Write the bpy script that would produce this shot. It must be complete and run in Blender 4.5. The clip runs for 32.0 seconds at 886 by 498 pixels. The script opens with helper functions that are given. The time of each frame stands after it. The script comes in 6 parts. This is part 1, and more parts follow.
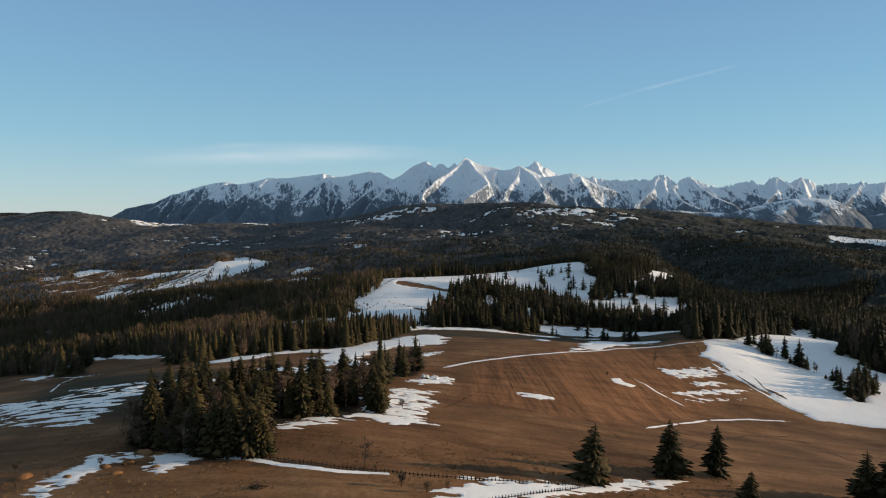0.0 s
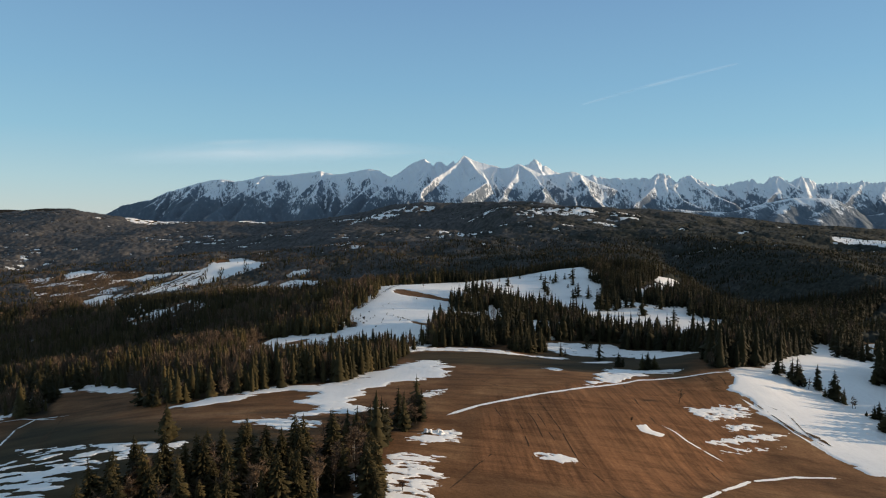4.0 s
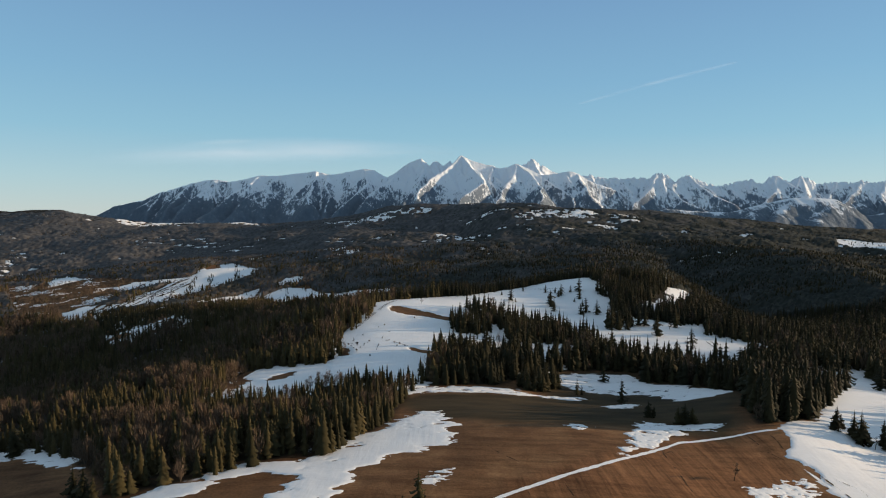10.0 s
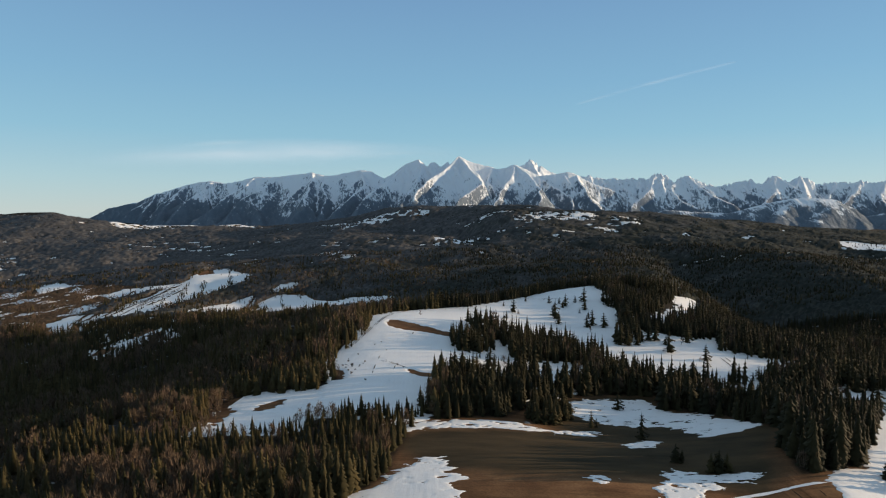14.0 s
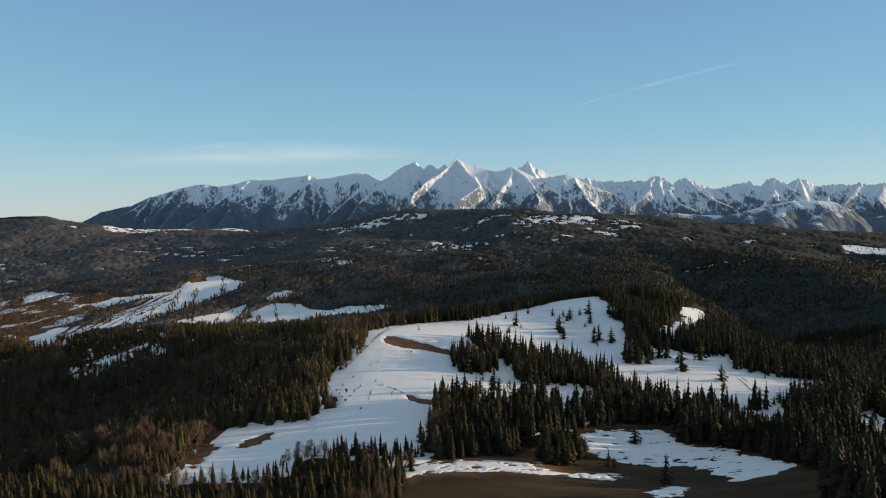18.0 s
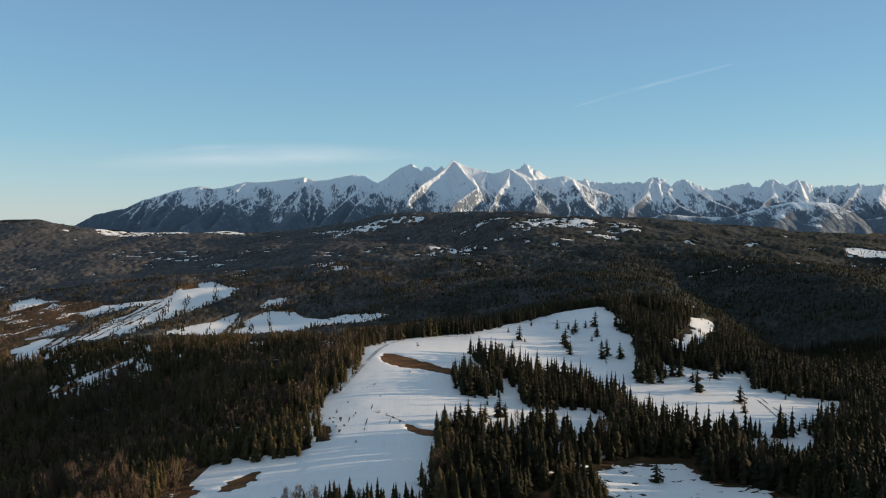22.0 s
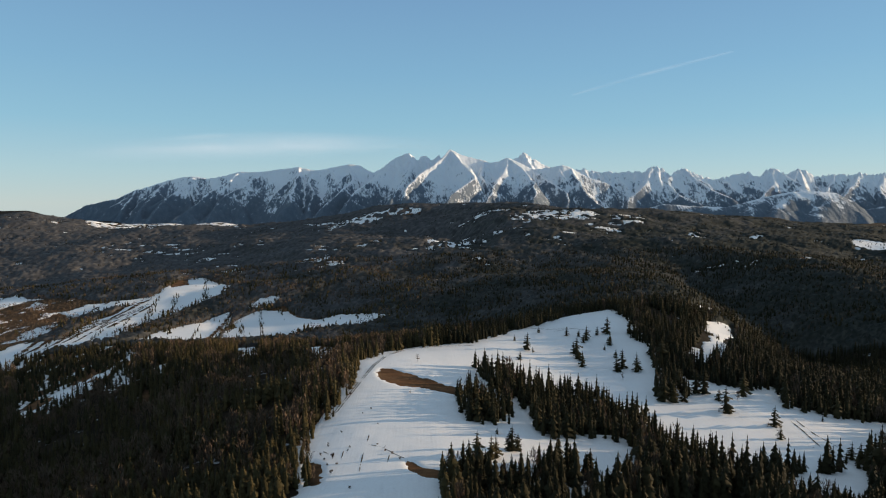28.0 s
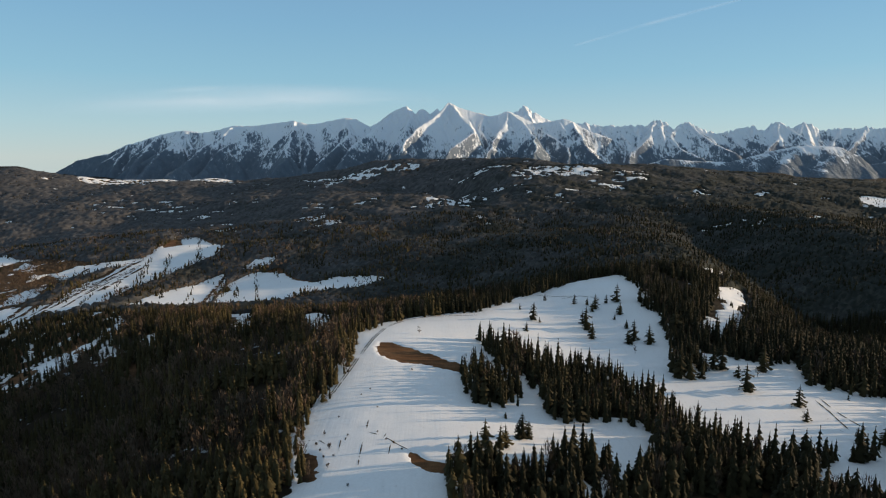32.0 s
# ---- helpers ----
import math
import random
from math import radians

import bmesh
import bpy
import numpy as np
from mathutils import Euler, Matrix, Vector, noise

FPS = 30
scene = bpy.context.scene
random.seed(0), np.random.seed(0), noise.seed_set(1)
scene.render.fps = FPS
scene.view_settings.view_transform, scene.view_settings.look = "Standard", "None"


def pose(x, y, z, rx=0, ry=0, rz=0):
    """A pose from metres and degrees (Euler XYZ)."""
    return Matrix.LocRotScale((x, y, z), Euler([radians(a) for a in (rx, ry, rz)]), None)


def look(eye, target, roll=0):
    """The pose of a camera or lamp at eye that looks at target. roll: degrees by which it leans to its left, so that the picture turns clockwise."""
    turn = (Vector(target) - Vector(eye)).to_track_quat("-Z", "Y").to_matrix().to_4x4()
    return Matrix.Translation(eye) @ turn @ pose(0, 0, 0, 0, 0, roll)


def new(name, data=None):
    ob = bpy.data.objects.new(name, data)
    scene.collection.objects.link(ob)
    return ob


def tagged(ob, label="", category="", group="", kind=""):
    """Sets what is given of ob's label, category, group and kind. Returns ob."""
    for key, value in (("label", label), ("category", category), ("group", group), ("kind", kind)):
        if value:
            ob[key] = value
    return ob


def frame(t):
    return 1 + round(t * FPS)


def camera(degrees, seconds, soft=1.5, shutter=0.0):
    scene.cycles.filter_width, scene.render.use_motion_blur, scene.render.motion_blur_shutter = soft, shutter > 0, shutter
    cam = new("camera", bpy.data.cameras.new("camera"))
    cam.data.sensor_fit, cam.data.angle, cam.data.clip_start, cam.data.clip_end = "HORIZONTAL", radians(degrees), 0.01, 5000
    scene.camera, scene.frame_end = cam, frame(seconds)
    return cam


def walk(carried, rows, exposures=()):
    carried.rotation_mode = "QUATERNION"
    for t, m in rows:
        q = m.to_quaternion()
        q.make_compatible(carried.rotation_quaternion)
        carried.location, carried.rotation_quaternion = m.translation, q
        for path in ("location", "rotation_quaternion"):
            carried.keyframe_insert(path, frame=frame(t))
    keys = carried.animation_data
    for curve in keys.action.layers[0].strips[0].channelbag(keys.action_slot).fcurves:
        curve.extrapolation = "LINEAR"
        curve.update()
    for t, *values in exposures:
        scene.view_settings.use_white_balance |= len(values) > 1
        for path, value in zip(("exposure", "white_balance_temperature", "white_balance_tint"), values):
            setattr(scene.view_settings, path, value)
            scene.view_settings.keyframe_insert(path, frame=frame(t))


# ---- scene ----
PATH = [
    # seconds, x, y, z, yaw, pitch, roll
    (0.0, 0.00, 0.00, -0.00, -0.000, -3.186, 0.000),
    (1.0, -0.65, 8.21, 3.26, -0.050, -3.251, -0.066),
    (2.0, -1.51, 16.53, 6.34, -0.098, -3.355, -0.118),
    (3.0, -2.24, 25.00, 9.55, -0.145, -3.450, -0.152),
    (3.5, -2.62, 29.32, 11.08, -0.171, -3.483, -0.166),
    (5.5, -4.20, 47.24, 16.87, -0.312, -3.575, -0.189),
    (6.0, -4.57, 51.71, 18.29, -0.344, -3.584, -0.186),
    (7.0, -5.23, 60.63, 21.02, -0.402, -3.613, -0.176),
    (8.0, -5.81, 69.51, 23.74, -0.457, -3.636, -0.154),
    (9.0, -6.42, 78.55, 26.41, -0.513, -3.653, -0.123),
    (10.0, -6.89, 87.88, 29.20, -0.565, -3.676, -0.091),
    (11.0, -7.42, 97.31, 31.94, -0.621, -3.697, -0.058),
    (12.0, -8.06, 106.74, 34.70, -0.676, -3.719, -0.023),
    (13.0, -8.65, 116.00, 37.45, -0.740, -3.718, 0.010),
    (14.0, -9.30, 125.18, 40.21, -0.813, -3.691, 0.042),
    (14.5, -9.66, 129.76, 41.56, -0.845, -3.685, 0.056),
    (16.5, -10.90, 147.88, 46.65, -0.995, -3.605, 0.102),
    (17.0, -11.28, 152.50, 47.99, -1.036, -3.580, 0.115),
    (18.0, -12.09, 161.80, 50.67, -1.127, -3.547, 0.141),
    (19.0, -12.92, 171.10, 53.27, -1.216, -3.530, 0.169),
    (20.0, -13.64, 180.51, 55.86, -1.291, -3.504, 0.195),
    (21.0, -14.26, 190.01, 58.44, -1.359, -3.493, 0.218),
    (22.0, -14.97, 199.44, 61.04, -1.426, -3.485, 0.244),
    (23.0, -15.69, 208.73, 63.59, -1.497, -3.476, 0.273),
    (24.0, -16.37, 218.03, 66.10, -1.554, -3.469, 0.299),
    (25.0, -17.05, 227.41, 68.50, -1.608, -3.456, 0.316),
    (25.5, -17.43, 232.16, 69.65, -1.632, -3.449, 0.324),
    (27.0, -18.64, 246.94, 72.71, -1.720, -3.460, 0.336),
    (27.5, -19.04, 251.87, 73.73, -1.749, -3.874, 0.339),
    (28.0, -19.45, 257.13, 74.81, -1.769, -4.609, 0.340),
    (28.5, -19.86, 262.44, 75.89, -1.790, -5.419, 0.341),
    (29.0, -20.27, 267.77, 76.97, -1.812, -6.247, 0.343),
    (29.5, -20.69, 273.08, 78.03, -1.834, -7.056, 0.346),
    (30.0, -21.10, 278.37, 79.08, -1.855, -7.795, 0.349),
    (30.5, -21.52, 283.62, 80.11, -1.875, -8.499, 0.353),
    (31.0, -21.92, 288.83, 81.14, -1.895, -8.965, 0.357),
    (31.5, -22.31, 293.99, 82.17, -1.915, -8.999, 0.361),
    (32.0, -22.71, 299.14, 83.21, -1.934, -8.981, 0.364),
]
cam = camera(72.97, 32.0, soft=1.1)
walk(cam, [(t, pose(x, y, z, 0, 0, yaw) @ pose(0, 0, 0, pitch) @ pose(0, 0, 0, 0, roll) @ pose(0, 0, 0, 90)) for t, x, y, z, yaw, pitch, roll in PATH])

# ---- light ----
SUN_ELEVATION, SUN_AZIMUTH = 8.2, 84.0      # degrees; azimuth clockwise from the way ahead
world = bpy.data.worlds.new("world")
scene.world = world
world.use_nodes = True
wn = world.node_tree
sky = wn.nodes.new("ShaderNodeTexSky")
sky.sky_type, sky.sun_disc = "NISHITA", False
sky.sun_elevation, sky.sun_rotation = radians(SUN_ELEVATION), radians(SUN_AZIMUTH)
sky.altitude, sky.air_density, sky.dust_density, sky.ozone_density = 900, 0.9, 0.0, 2.5
# haze that pales the blue towards the horizon
way = wn.nodes.new("ShaderNodeTexCoord")
apart = wn.nodes.new("ShaderNodeSeparateXYZ")
wn.links.new(way.outputs["Generated"], apart.inputs[0])
air = wn.nodes.new("ShaderNodeValToRGB")
AIR = [(0.0, (2.85, 3.45, 3.62)), (0.05, (2.38, 3.42, 3.82)), (0.12, (1.66, 3.05, 3.86)), (0.20, (1.36, 2.66, 3.74)), (0.33, (1.10, 2.10, 3.36)), (0.6, (1.42, 1.88, 2.38)), (1.0, (1.46, 1.82, 2.12))]
while len(air.color_ramp.elements) < len(AIR):
    air.color_ramp.elements.new(0.5)
for e, (at, c) in zip(air.color_ramp.elements, AIR):
    e.position, e.color = at, (c[0] / 4, c[1] / 4, c[2] / 4, 1)
wn.links.new(apart.outputs["Z"], air.inputs[0])
bright = wn.nodes.new("ShaderNodeMix")
bright.data_type, bright.blend_type = "RGBA", "MULTIPLY"
bright.inputs[0].default_value, bright.inputs[7].default_value = 1.0, (4, 4, 4, 1)
wn.links.new(air.outputs[0], bright.inputs[6])
haze = wn.nodes.new("ShaderNodeMix")
haze.data_type = "RGBA"
haze.inputs[0].default_value = 0.85
wn.links.new(sky.outputs[0], haze.inputs[6])
wn.links.new(bright.outputs[2], haze.inputs[7])
wn.links.new(haze.outputs[2], wn.nodes["Background"].inputs[0])
wn.nodes["Background"].inputs[1].default_value = 0.15
sun = new("sun", bpy.data.lights.new("sun", "SUN"))
sun.data.energy, sun.data.angle, sun.data.color = 5.0, radians(0.6), (1.0, 0.77, 0.52)
sun_way = Vector((math.sin(radians(SUN_AZIMUTH)) * math.cos(radians(SUN_ELEVATION)), math.cos(radians(SUN_AZIMUTH)) * math.cos(radians(SUN_ELEVATION)), math.sin(radians(SUN_ELEVATION))))
sun.matrix_world = look((0, 0, 400), Vector((0, 0, 400)) - sun_way)
scene.view_settings.exposure = 0.2


# ---- materials ----
class Nodes:
    """Short hand for a node material."""

    def __init__(self, name, rough=0.9, specular=0.2):
        self.mat = bpy.data.materials.new(name)
        self.mat.use_nodes = True
        self.tree = self.mat.node_tree
        self.shader = self.tree.nodes["Principled BSDF"]
        self.shader.inputs["Roughness"].default_value = rough
        self.shader.inputs["Specular IOR Level"].default_value = specular

    def node(self, kind, **values):
        n = self.tree.nodes.new(kind)
        for key, value in values.items():
            n.inputs[key].default_value = value
        return n

    def link(self, a, b):
        self.tree.links.new(a, b)

    def place(self):
        return self.node("ShaderNodeTexCoord").outputs["Object"]

    def noise(self, scale, detail=4.0, rough=0.55, vector=None, stretch=None):
        n = self.node("ShaderNodeTexNoise", Scale=scale, Detail=detail, Roughness=rough)
        v = vector or self.place()
        if stretch:
            m = self.node("ShaderNodeMapping", Scale=stretch[:3])
            if len(stretch) > 3:
                m.inputs["Rotation"].default_value = (0, 0, radians(stretch[3]))
            self.link(v, m.inputs[0])
            v = m.outputs[0]
        self.link(v, n.inputs["Vector"])
        return n.outputs["Fac"]

    def ramp(self, fac, *stops):
        n = self.node("ShaderNodeValToRGB")
        while len(n.color_ramp.elements) < len(stops):
            n.color_ramp.elements.new(0.5)
        for e, (p, c) in zip(n.color_ramp.elements, stops):
            e.position, e.color = p, (*c, 1) if len(c) == 3 else c
        self.link(fac, n.inputs[0])
        return n.outputs[0]

    def mix(self, fac, a, b, blend="MIX"):
        n = self.node("ShaderNodeMix")
        n.data_type, n.blend_type = "RGBA", blend
        for value, socket in ((fac, n.inputs[0]), (a, n.inputs[6]), (b, n.inputs[7])):
            if isinstance(value, bpy.types.NodeSocket):
                self.link(value, socket)
            elif isinstance(value, tuple):
                socket.default_value = (*value, 1)
            else:
                socket.default_value = value
        return n.outputs[2]

    def math(self, op, a, b=0.5, clamp=False):
        n = self.node("ShaderNodeMath")
        n.operation, n.use_clamp = op, clamp
        for value, socket in ((a, n.inputs[0]), (b, n.inputs[1])):
            if isinstance(value, bpy.types.NodeSocket):
                self.link(value, socket)
            else:
                socket.default_value = value
        return n.outputs[0]

    def attribute(self, name):
        n = self.node("ShaderNodeAttribute")
        n.attribute_name = name
        return n.outputs["Fac"]

    def bump(self, height, strength=0.4, distance=0.2):
        n = self.node("ShaderNodeBump", Strength=strength, Distance=distance)
        self.link(height, n.inputs["Height"])
        self.link(n.outputs[0], self.shader.inputs["Normal"])

    def colour(self, c):
        if isinstance(c, tuple):
            self.shader.inputs["Base Color"].default_value = (*c, 1)
        else:
            self.link(c, self.shader.inputs["Base Color"])
        return self.mat


def make_ground():
    n = Nodes("winter_grass_and_earth", 0.95, 0.1)
    grain = n.noise(0.9, 6, 0.65)
    patchy = n.noise(0.035, 5, 0.6)
    grass = n.ramp(patchy, (0.3, (0.12, 0.06, 0.028)), (0.5, (0.21, 0.106, 0.05)), (0.68, (0.32, 0.175, 0.086)))
    rows = n.math("ADD", n.math("MULTIPLY", n.noise(0.22, 3, 0.5, stretch=(1.0, 0.045, 1, 24)), 0.55), n.math("MULTIPLY", n.noise(0.8, 3, 0.6, stretch=(1.0, 0.03, 1, 24)), 0.45))
    grass = n.mix(n.math("MULTIPLY", n.attribute("field"), 0.75), grass, n.ramp(rows, (0.36, (0.12, 0.053, 0.022)), (0.64, (0.39, 0.18, 0.082))), "MIX")
    # cross streaks that darken the grass like long tree shadows
    shadow_streak = n.noise(0.16, 5, 0.65, stretch=(0.16, 1.0, 1, -12))
    grass = n.mix(0.75, grass, n.ramp(shadow_streak, (0.36, (0.5, 0.48, 0.45)), (0.56, (1.0, 1.0, 1.0))), "MULTIPLY")
    grass = n.mix(0.6, grass, n.ramp(grain, (0.3, (0.35, 0.33, 0.3)), (0.7, (1.0, 1.0, 1.0))), "MULTIPLY")
    # dark olive ground: partly its own colour, partly shade painted in
    shade_dull = n.ramp(n.noise(0.06, 5, 0.6, stretch=(0.35, 1, 1)), (0.35, (0.028, 0.023, 0.012)), (0.7, (0.075, 0.052, 0.026)))
    grass = n.mix(n.attribute("shade_dull"), grass, shade_dull)
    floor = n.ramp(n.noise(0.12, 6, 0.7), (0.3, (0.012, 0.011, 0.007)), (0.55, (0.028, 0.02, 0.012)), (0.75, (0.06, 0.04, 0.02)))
    lying = n.ramp(n.noise(0.05, 6, 0.7), (0.62, (0, 0, 0)), (0.67, (1, 1, 1)))
    floor = n.mix(lying, floor, (0.6, 0.61, 0.63))
    n.bump(grain, 0.5, 0.25)
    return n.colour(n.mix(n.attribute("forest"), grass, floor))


def make_snow():
    n = Nodes("old_snow", 0.6, 0.3)
    tracks = n.noise(0.55, 4, 0.55, stretch=(1.0, 0.05, 1, -14))
    drift = n.noise(0.09, 5, 0.6, stretch=(0.4, 1.0, 1))
    speck = n.noise(0.55, 7, 0.75)
    clean = n.ramp(speck, (0.27, (0.42, 0.36, 0.29)), (0.34, (0.84, 0.82, 0.80)), (0.7, (0.92, 0.90, 0.885)))
    n.bump(n.math("ADD", n.math("MULTIPLY", tracks, 0.35), drift), 0.4, 0.6)
    return n.colour(n.mix(0.16, clean, n.ramp(n.math("ADD", n.math("MULTIPLY", tracks, 0.5), n.math("MULTIPLY", drift, 0.5)), (0.36, (0.7, 0.7, 0.71)), (0.5, (1, 1, 1))), "MULTIPLY"))


def make_needles():
    n = Nodes("spruce_needles", 0.85, 0.15)
    c = n.ramp(n.attribute("tint"), (0.0, (0.018, 0.017, 0.0075)), (0.4, (0.039, 0.032, 0.013)), (0.75, (0.070, 0.054, 0.021)), (1.0, (0.108, 0.076, 0.031)))
    return n.colour(n.mix(0.4, c, n.ramp(n.noise(1.3, 3), (0.3, (0.45, 0.45, 0.45)), (0.7, (1, 1, 1))), "MULTIPLY"))


def make_twigs():
    n = Nodes("bare_twigs", 0.9, 0.1)
    return n.colour(n.ramp(n.attribute("tint"), (0.0, (0.05, 0.038, 0.029)), (0.5, (0.094, 0.066, 0.047)), (1.0, (0.15, 0.102, 0.068))))


def make_canopy():
    n = Nodes("far_hazed_crowns", 0.9, 0.1)
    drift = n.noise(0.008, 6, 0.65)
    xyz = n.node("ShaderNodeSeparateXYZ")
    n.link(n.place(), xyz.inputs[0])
    # leafless share grows with distance, paling the woods as haze would
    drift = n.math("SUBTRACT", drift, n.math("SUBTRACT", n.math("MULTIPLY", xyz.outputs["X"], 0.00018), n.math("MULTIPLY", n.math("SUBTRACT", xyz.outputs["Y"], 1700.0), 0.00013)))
    # crown colours lightened and greyed in place of distance haze
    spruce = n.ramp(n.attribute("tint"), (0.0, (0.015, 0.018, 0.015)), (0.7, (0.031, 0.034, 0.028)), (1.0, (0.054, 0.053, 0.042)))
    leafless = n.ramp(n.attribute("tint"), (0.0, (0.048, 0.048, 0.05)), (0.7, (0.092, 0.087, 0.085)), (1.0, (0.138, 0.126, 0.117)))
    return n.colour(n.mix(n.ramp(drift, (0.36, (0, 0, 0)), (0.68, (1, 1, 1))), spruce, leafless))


def make_bark():
    n = Nodes("bark", 0.95, 0.1)
    return n.colour(n.ramp(n.noise(3, 4, 0.6, stretch=(1, 1, 0.2)), (0.3, (0.03, 0.022, 0.016)), (0.7, (0.10, 0.075, 0.055))))


def make_birch():
    n = Nodes("birch_bark", 0.8, 0.2)
    return n.colour(n.ramp(n.noise(2, 4, 0.6, stretch=(0.3, 0.3, 1)), (0.42, (0.06, 0.05, 0.04)), (0.56, (0.34, 0.29, 0.24))))


def make_mountain():
    n = Nodes("snow_and_hazed_rock", 0.85, 0.15)
    geo = n.node("ShaderNodeNewGeometry")
    xyz = n.node("ShaderNodeSeparateXYZ")
    n.link(geo.outputs["Normal"], xyz.inputs[0])
    steep = n.math("SUBTRACT", 1.0, xyz.outputs["Z"])
    rough = n.noise(0.06, 9, 0.72)
    streak = n.noise(0.085, 7, 0.62, stretch=(1, 0.3, 0.30, 0))
    broad = n.noise(0.009, 5, 0.6, stretch=(1, 0.5, 0.8))
    level = n.attribute("level")
    bare = n.math("ADD", n.math("MULTIPLY", n.math("SUBTRACT", streak, 0.5), 1.7), n.math("MULTIPLY", n.math("SUBTRACT", rough, 0.5), 1.3))
    bare = n.math("ADD", bare, n.math("MULTIPLY", n.math("SUBTRACT", broad, 0.5), 2.2))
    bare = n.math("ADD", bare, n.math("MULTIPLY", n.math("SUBTRACT", steep, 0.36), 1.6))
    bare = n.math("ADD", bare, n.math("MULTIPLY", n.math("SUBTRACT", n.attribute("rib"), 0.55), 0.25))
    bare = n.math("ADD", bare, n.math("MULTIPLY", n.math("SUBTRACT", 0.548, level), 2.4))
    mask = n.ramp(bare, (0.02, (0, 0, 0)), (0.34, (1, 1, 1)))
    # blue-grey distance haze is put into the rock and wood colours
    hazed_rock = n.ramp(rough, (0.3, (0.12, 0.155, 0.20)), (0.6, (0.17, 0.205, 0.255)), (0.8, (0.26, 0.29, 0.335)))
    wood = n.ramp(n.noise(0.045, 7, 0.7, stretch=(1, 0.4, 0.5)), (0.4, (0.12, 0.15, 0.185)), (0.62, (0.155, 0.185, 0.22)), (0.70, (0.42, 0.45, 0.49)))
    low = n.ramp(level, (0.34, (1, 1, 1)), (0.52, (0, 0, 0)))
    n.bump(rough, 0.5, 10)
    return n.colour(n.mix(mask, (0.80, 0.83, 0.87), n.mix(low, hazed_rock, wood)))


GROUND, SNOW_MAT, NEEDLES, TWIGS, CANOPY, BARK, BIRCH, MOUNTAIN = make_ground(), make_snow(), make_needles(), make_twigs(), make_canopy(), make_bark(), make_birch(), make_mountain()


# ---- the lie of the land ----
# spot heights of the land: x, y, z in metres
SPOTS_NEAR = [
    (-300, -250, -62), (300, -250, -80), (0, -200, -50), (-98, 156, -57), (-110, 231, -64), (-1, 207, -65), (-20, 181, -59),
    (5, 250, -70), (82, 285, -79), (130, 303, -87), (172, 283, -95), (106, 250, -86), (-187, 293, -82), (-230, 350, -90), (0, 382, -79),
    (68, 401, -83), (144, 393, -85), (148, 350, -86), (-126, 512, -100), (-152, 491, -96), (-20, 645, -100), (60, 560, -101),
    (35, 136, -61), (0, 110, -52), (-80, 110, -50), (120, 170, -75), (-191, 513, -99), (-327, 724, -152),
    (161, 378, -81), (200, 390, -86), (210, 387, -90), (222, 370, -94), (263, 393, -94), (202, 404, -85),
    (109, 471, -98), (99, 520, -105), (161, 489, -99.5), (133, 570, -110.5), (120, 492, -102), (169, 616, -116), (198, 499, -97),
]
SPOTS_MIDDLE = [
    (9, 795, -101), (-78, 858, -92), (199, 923, -108), (120, 940, -103), (251, 1035, -86), (382, 1038, -106),
    (284, 755, -118), (275, 807, -112), (400, 640, -128), (-423, 1017, -136), (-120, 644, -104), (-438, 1511, -166), (-458, 1557, -154),
    (-343, 1612, -142), (-642, 1919, -150), (-679, 1856, -142), (419, 1457, -90), (546, 1237, -100), (785, 1271, -146), (-600, 900, -172),
    (60, 1000, -98), (0, 1250, -150),
]
SPOTS_FAR = [
    (20, 2450, -66), (106, 2540, -92), (180, 2590, -18), (-348, 3000, -10), (1551, 2370, -80), (-2233, 3900, -10), (-130, 3100, 60),
    (688, 3300, 4), (1189, 3200, 10), (1388, 2900, -36), (1591, 2600, -64), (-1723, 3700, -58), (-2336, 3900, 44), (-2544, 3800, 6),
    (-1160, 3500, -62), (992, 1800, -112), (890, 2100, -85), (-428, 2300, -94), (-1310, 2600, -132), (-1552, 2300, -166),
    (956, 1400, -138), (1796, 2500, -92), (1975, 2900, -76), (2250, 3400, -85), (0, 4400, -120), (-2600, 4600, -60), (2600, 4600, -90),
]


def warp(x, y):
    """Plan coordinates in which far land is as smooth for its distance as near land."""
    s = np.maximum(y, -320.0) + 420.0
    return x / s, np.log(s / 420.0) * 0.9


def kernel(r2):
    return 0.5 * r2 * np.log(r2 + 1e-9)


def solve_land():
    p = np.array(SPOTS_NEAR + SPOTS_MIDDLE + SPOTS_FAR, float)
    a, b = warp(p[:, 0], p[:, 1])
    n = len(p)
    m = np.zeros((n + 3, n + 3))
    m[:n, :n] = kernel((a[:, None] - a) ** 2 + (b[:, None] - b) ** 2) + np.eye(n) * 4e-4
    m[:n, n], m[:n, n + 1], m[:n, n + 2] = 1, a, b
    m[n, :n], m[n + 1, :n], m[n + 2, :n] = 1, a, b
    return a, b, np.linalg.solve(m, np.concatenate([p[:, 2], np.zeros(3)]))


LAND = solve_land()


def lattice(ix, iy, seed):
    h = np.sin(ix * 127.1 + iy * 311.7 + seed * 74.7) * 43758.5453
    return h - np.floor(h)


def vnoise(x, y, seed=0):
    """Smooth value noise, 0 to 1."""
    x, y = np.asarray(x, float), np.asarray(y, float)
    ix, iy = np.floor(x), np.floor(y)
    fx, fy = x - ix, y - iy
    fx, fy = fx * fx * (3 - 2 * fx), fy * fy * (3 - 2 * fy)
    a, b = lattice(ix, iy, seed), lattice(ix + 1, iy, seed)
    c, d = lattice(ix, iy + 1, seed), lattice(ix + 1, iy + 1, seed)
    return (a * (1 - fx) + b * fx) * (1 - fy) + (c * (1 - fx) + d * fx) * fy


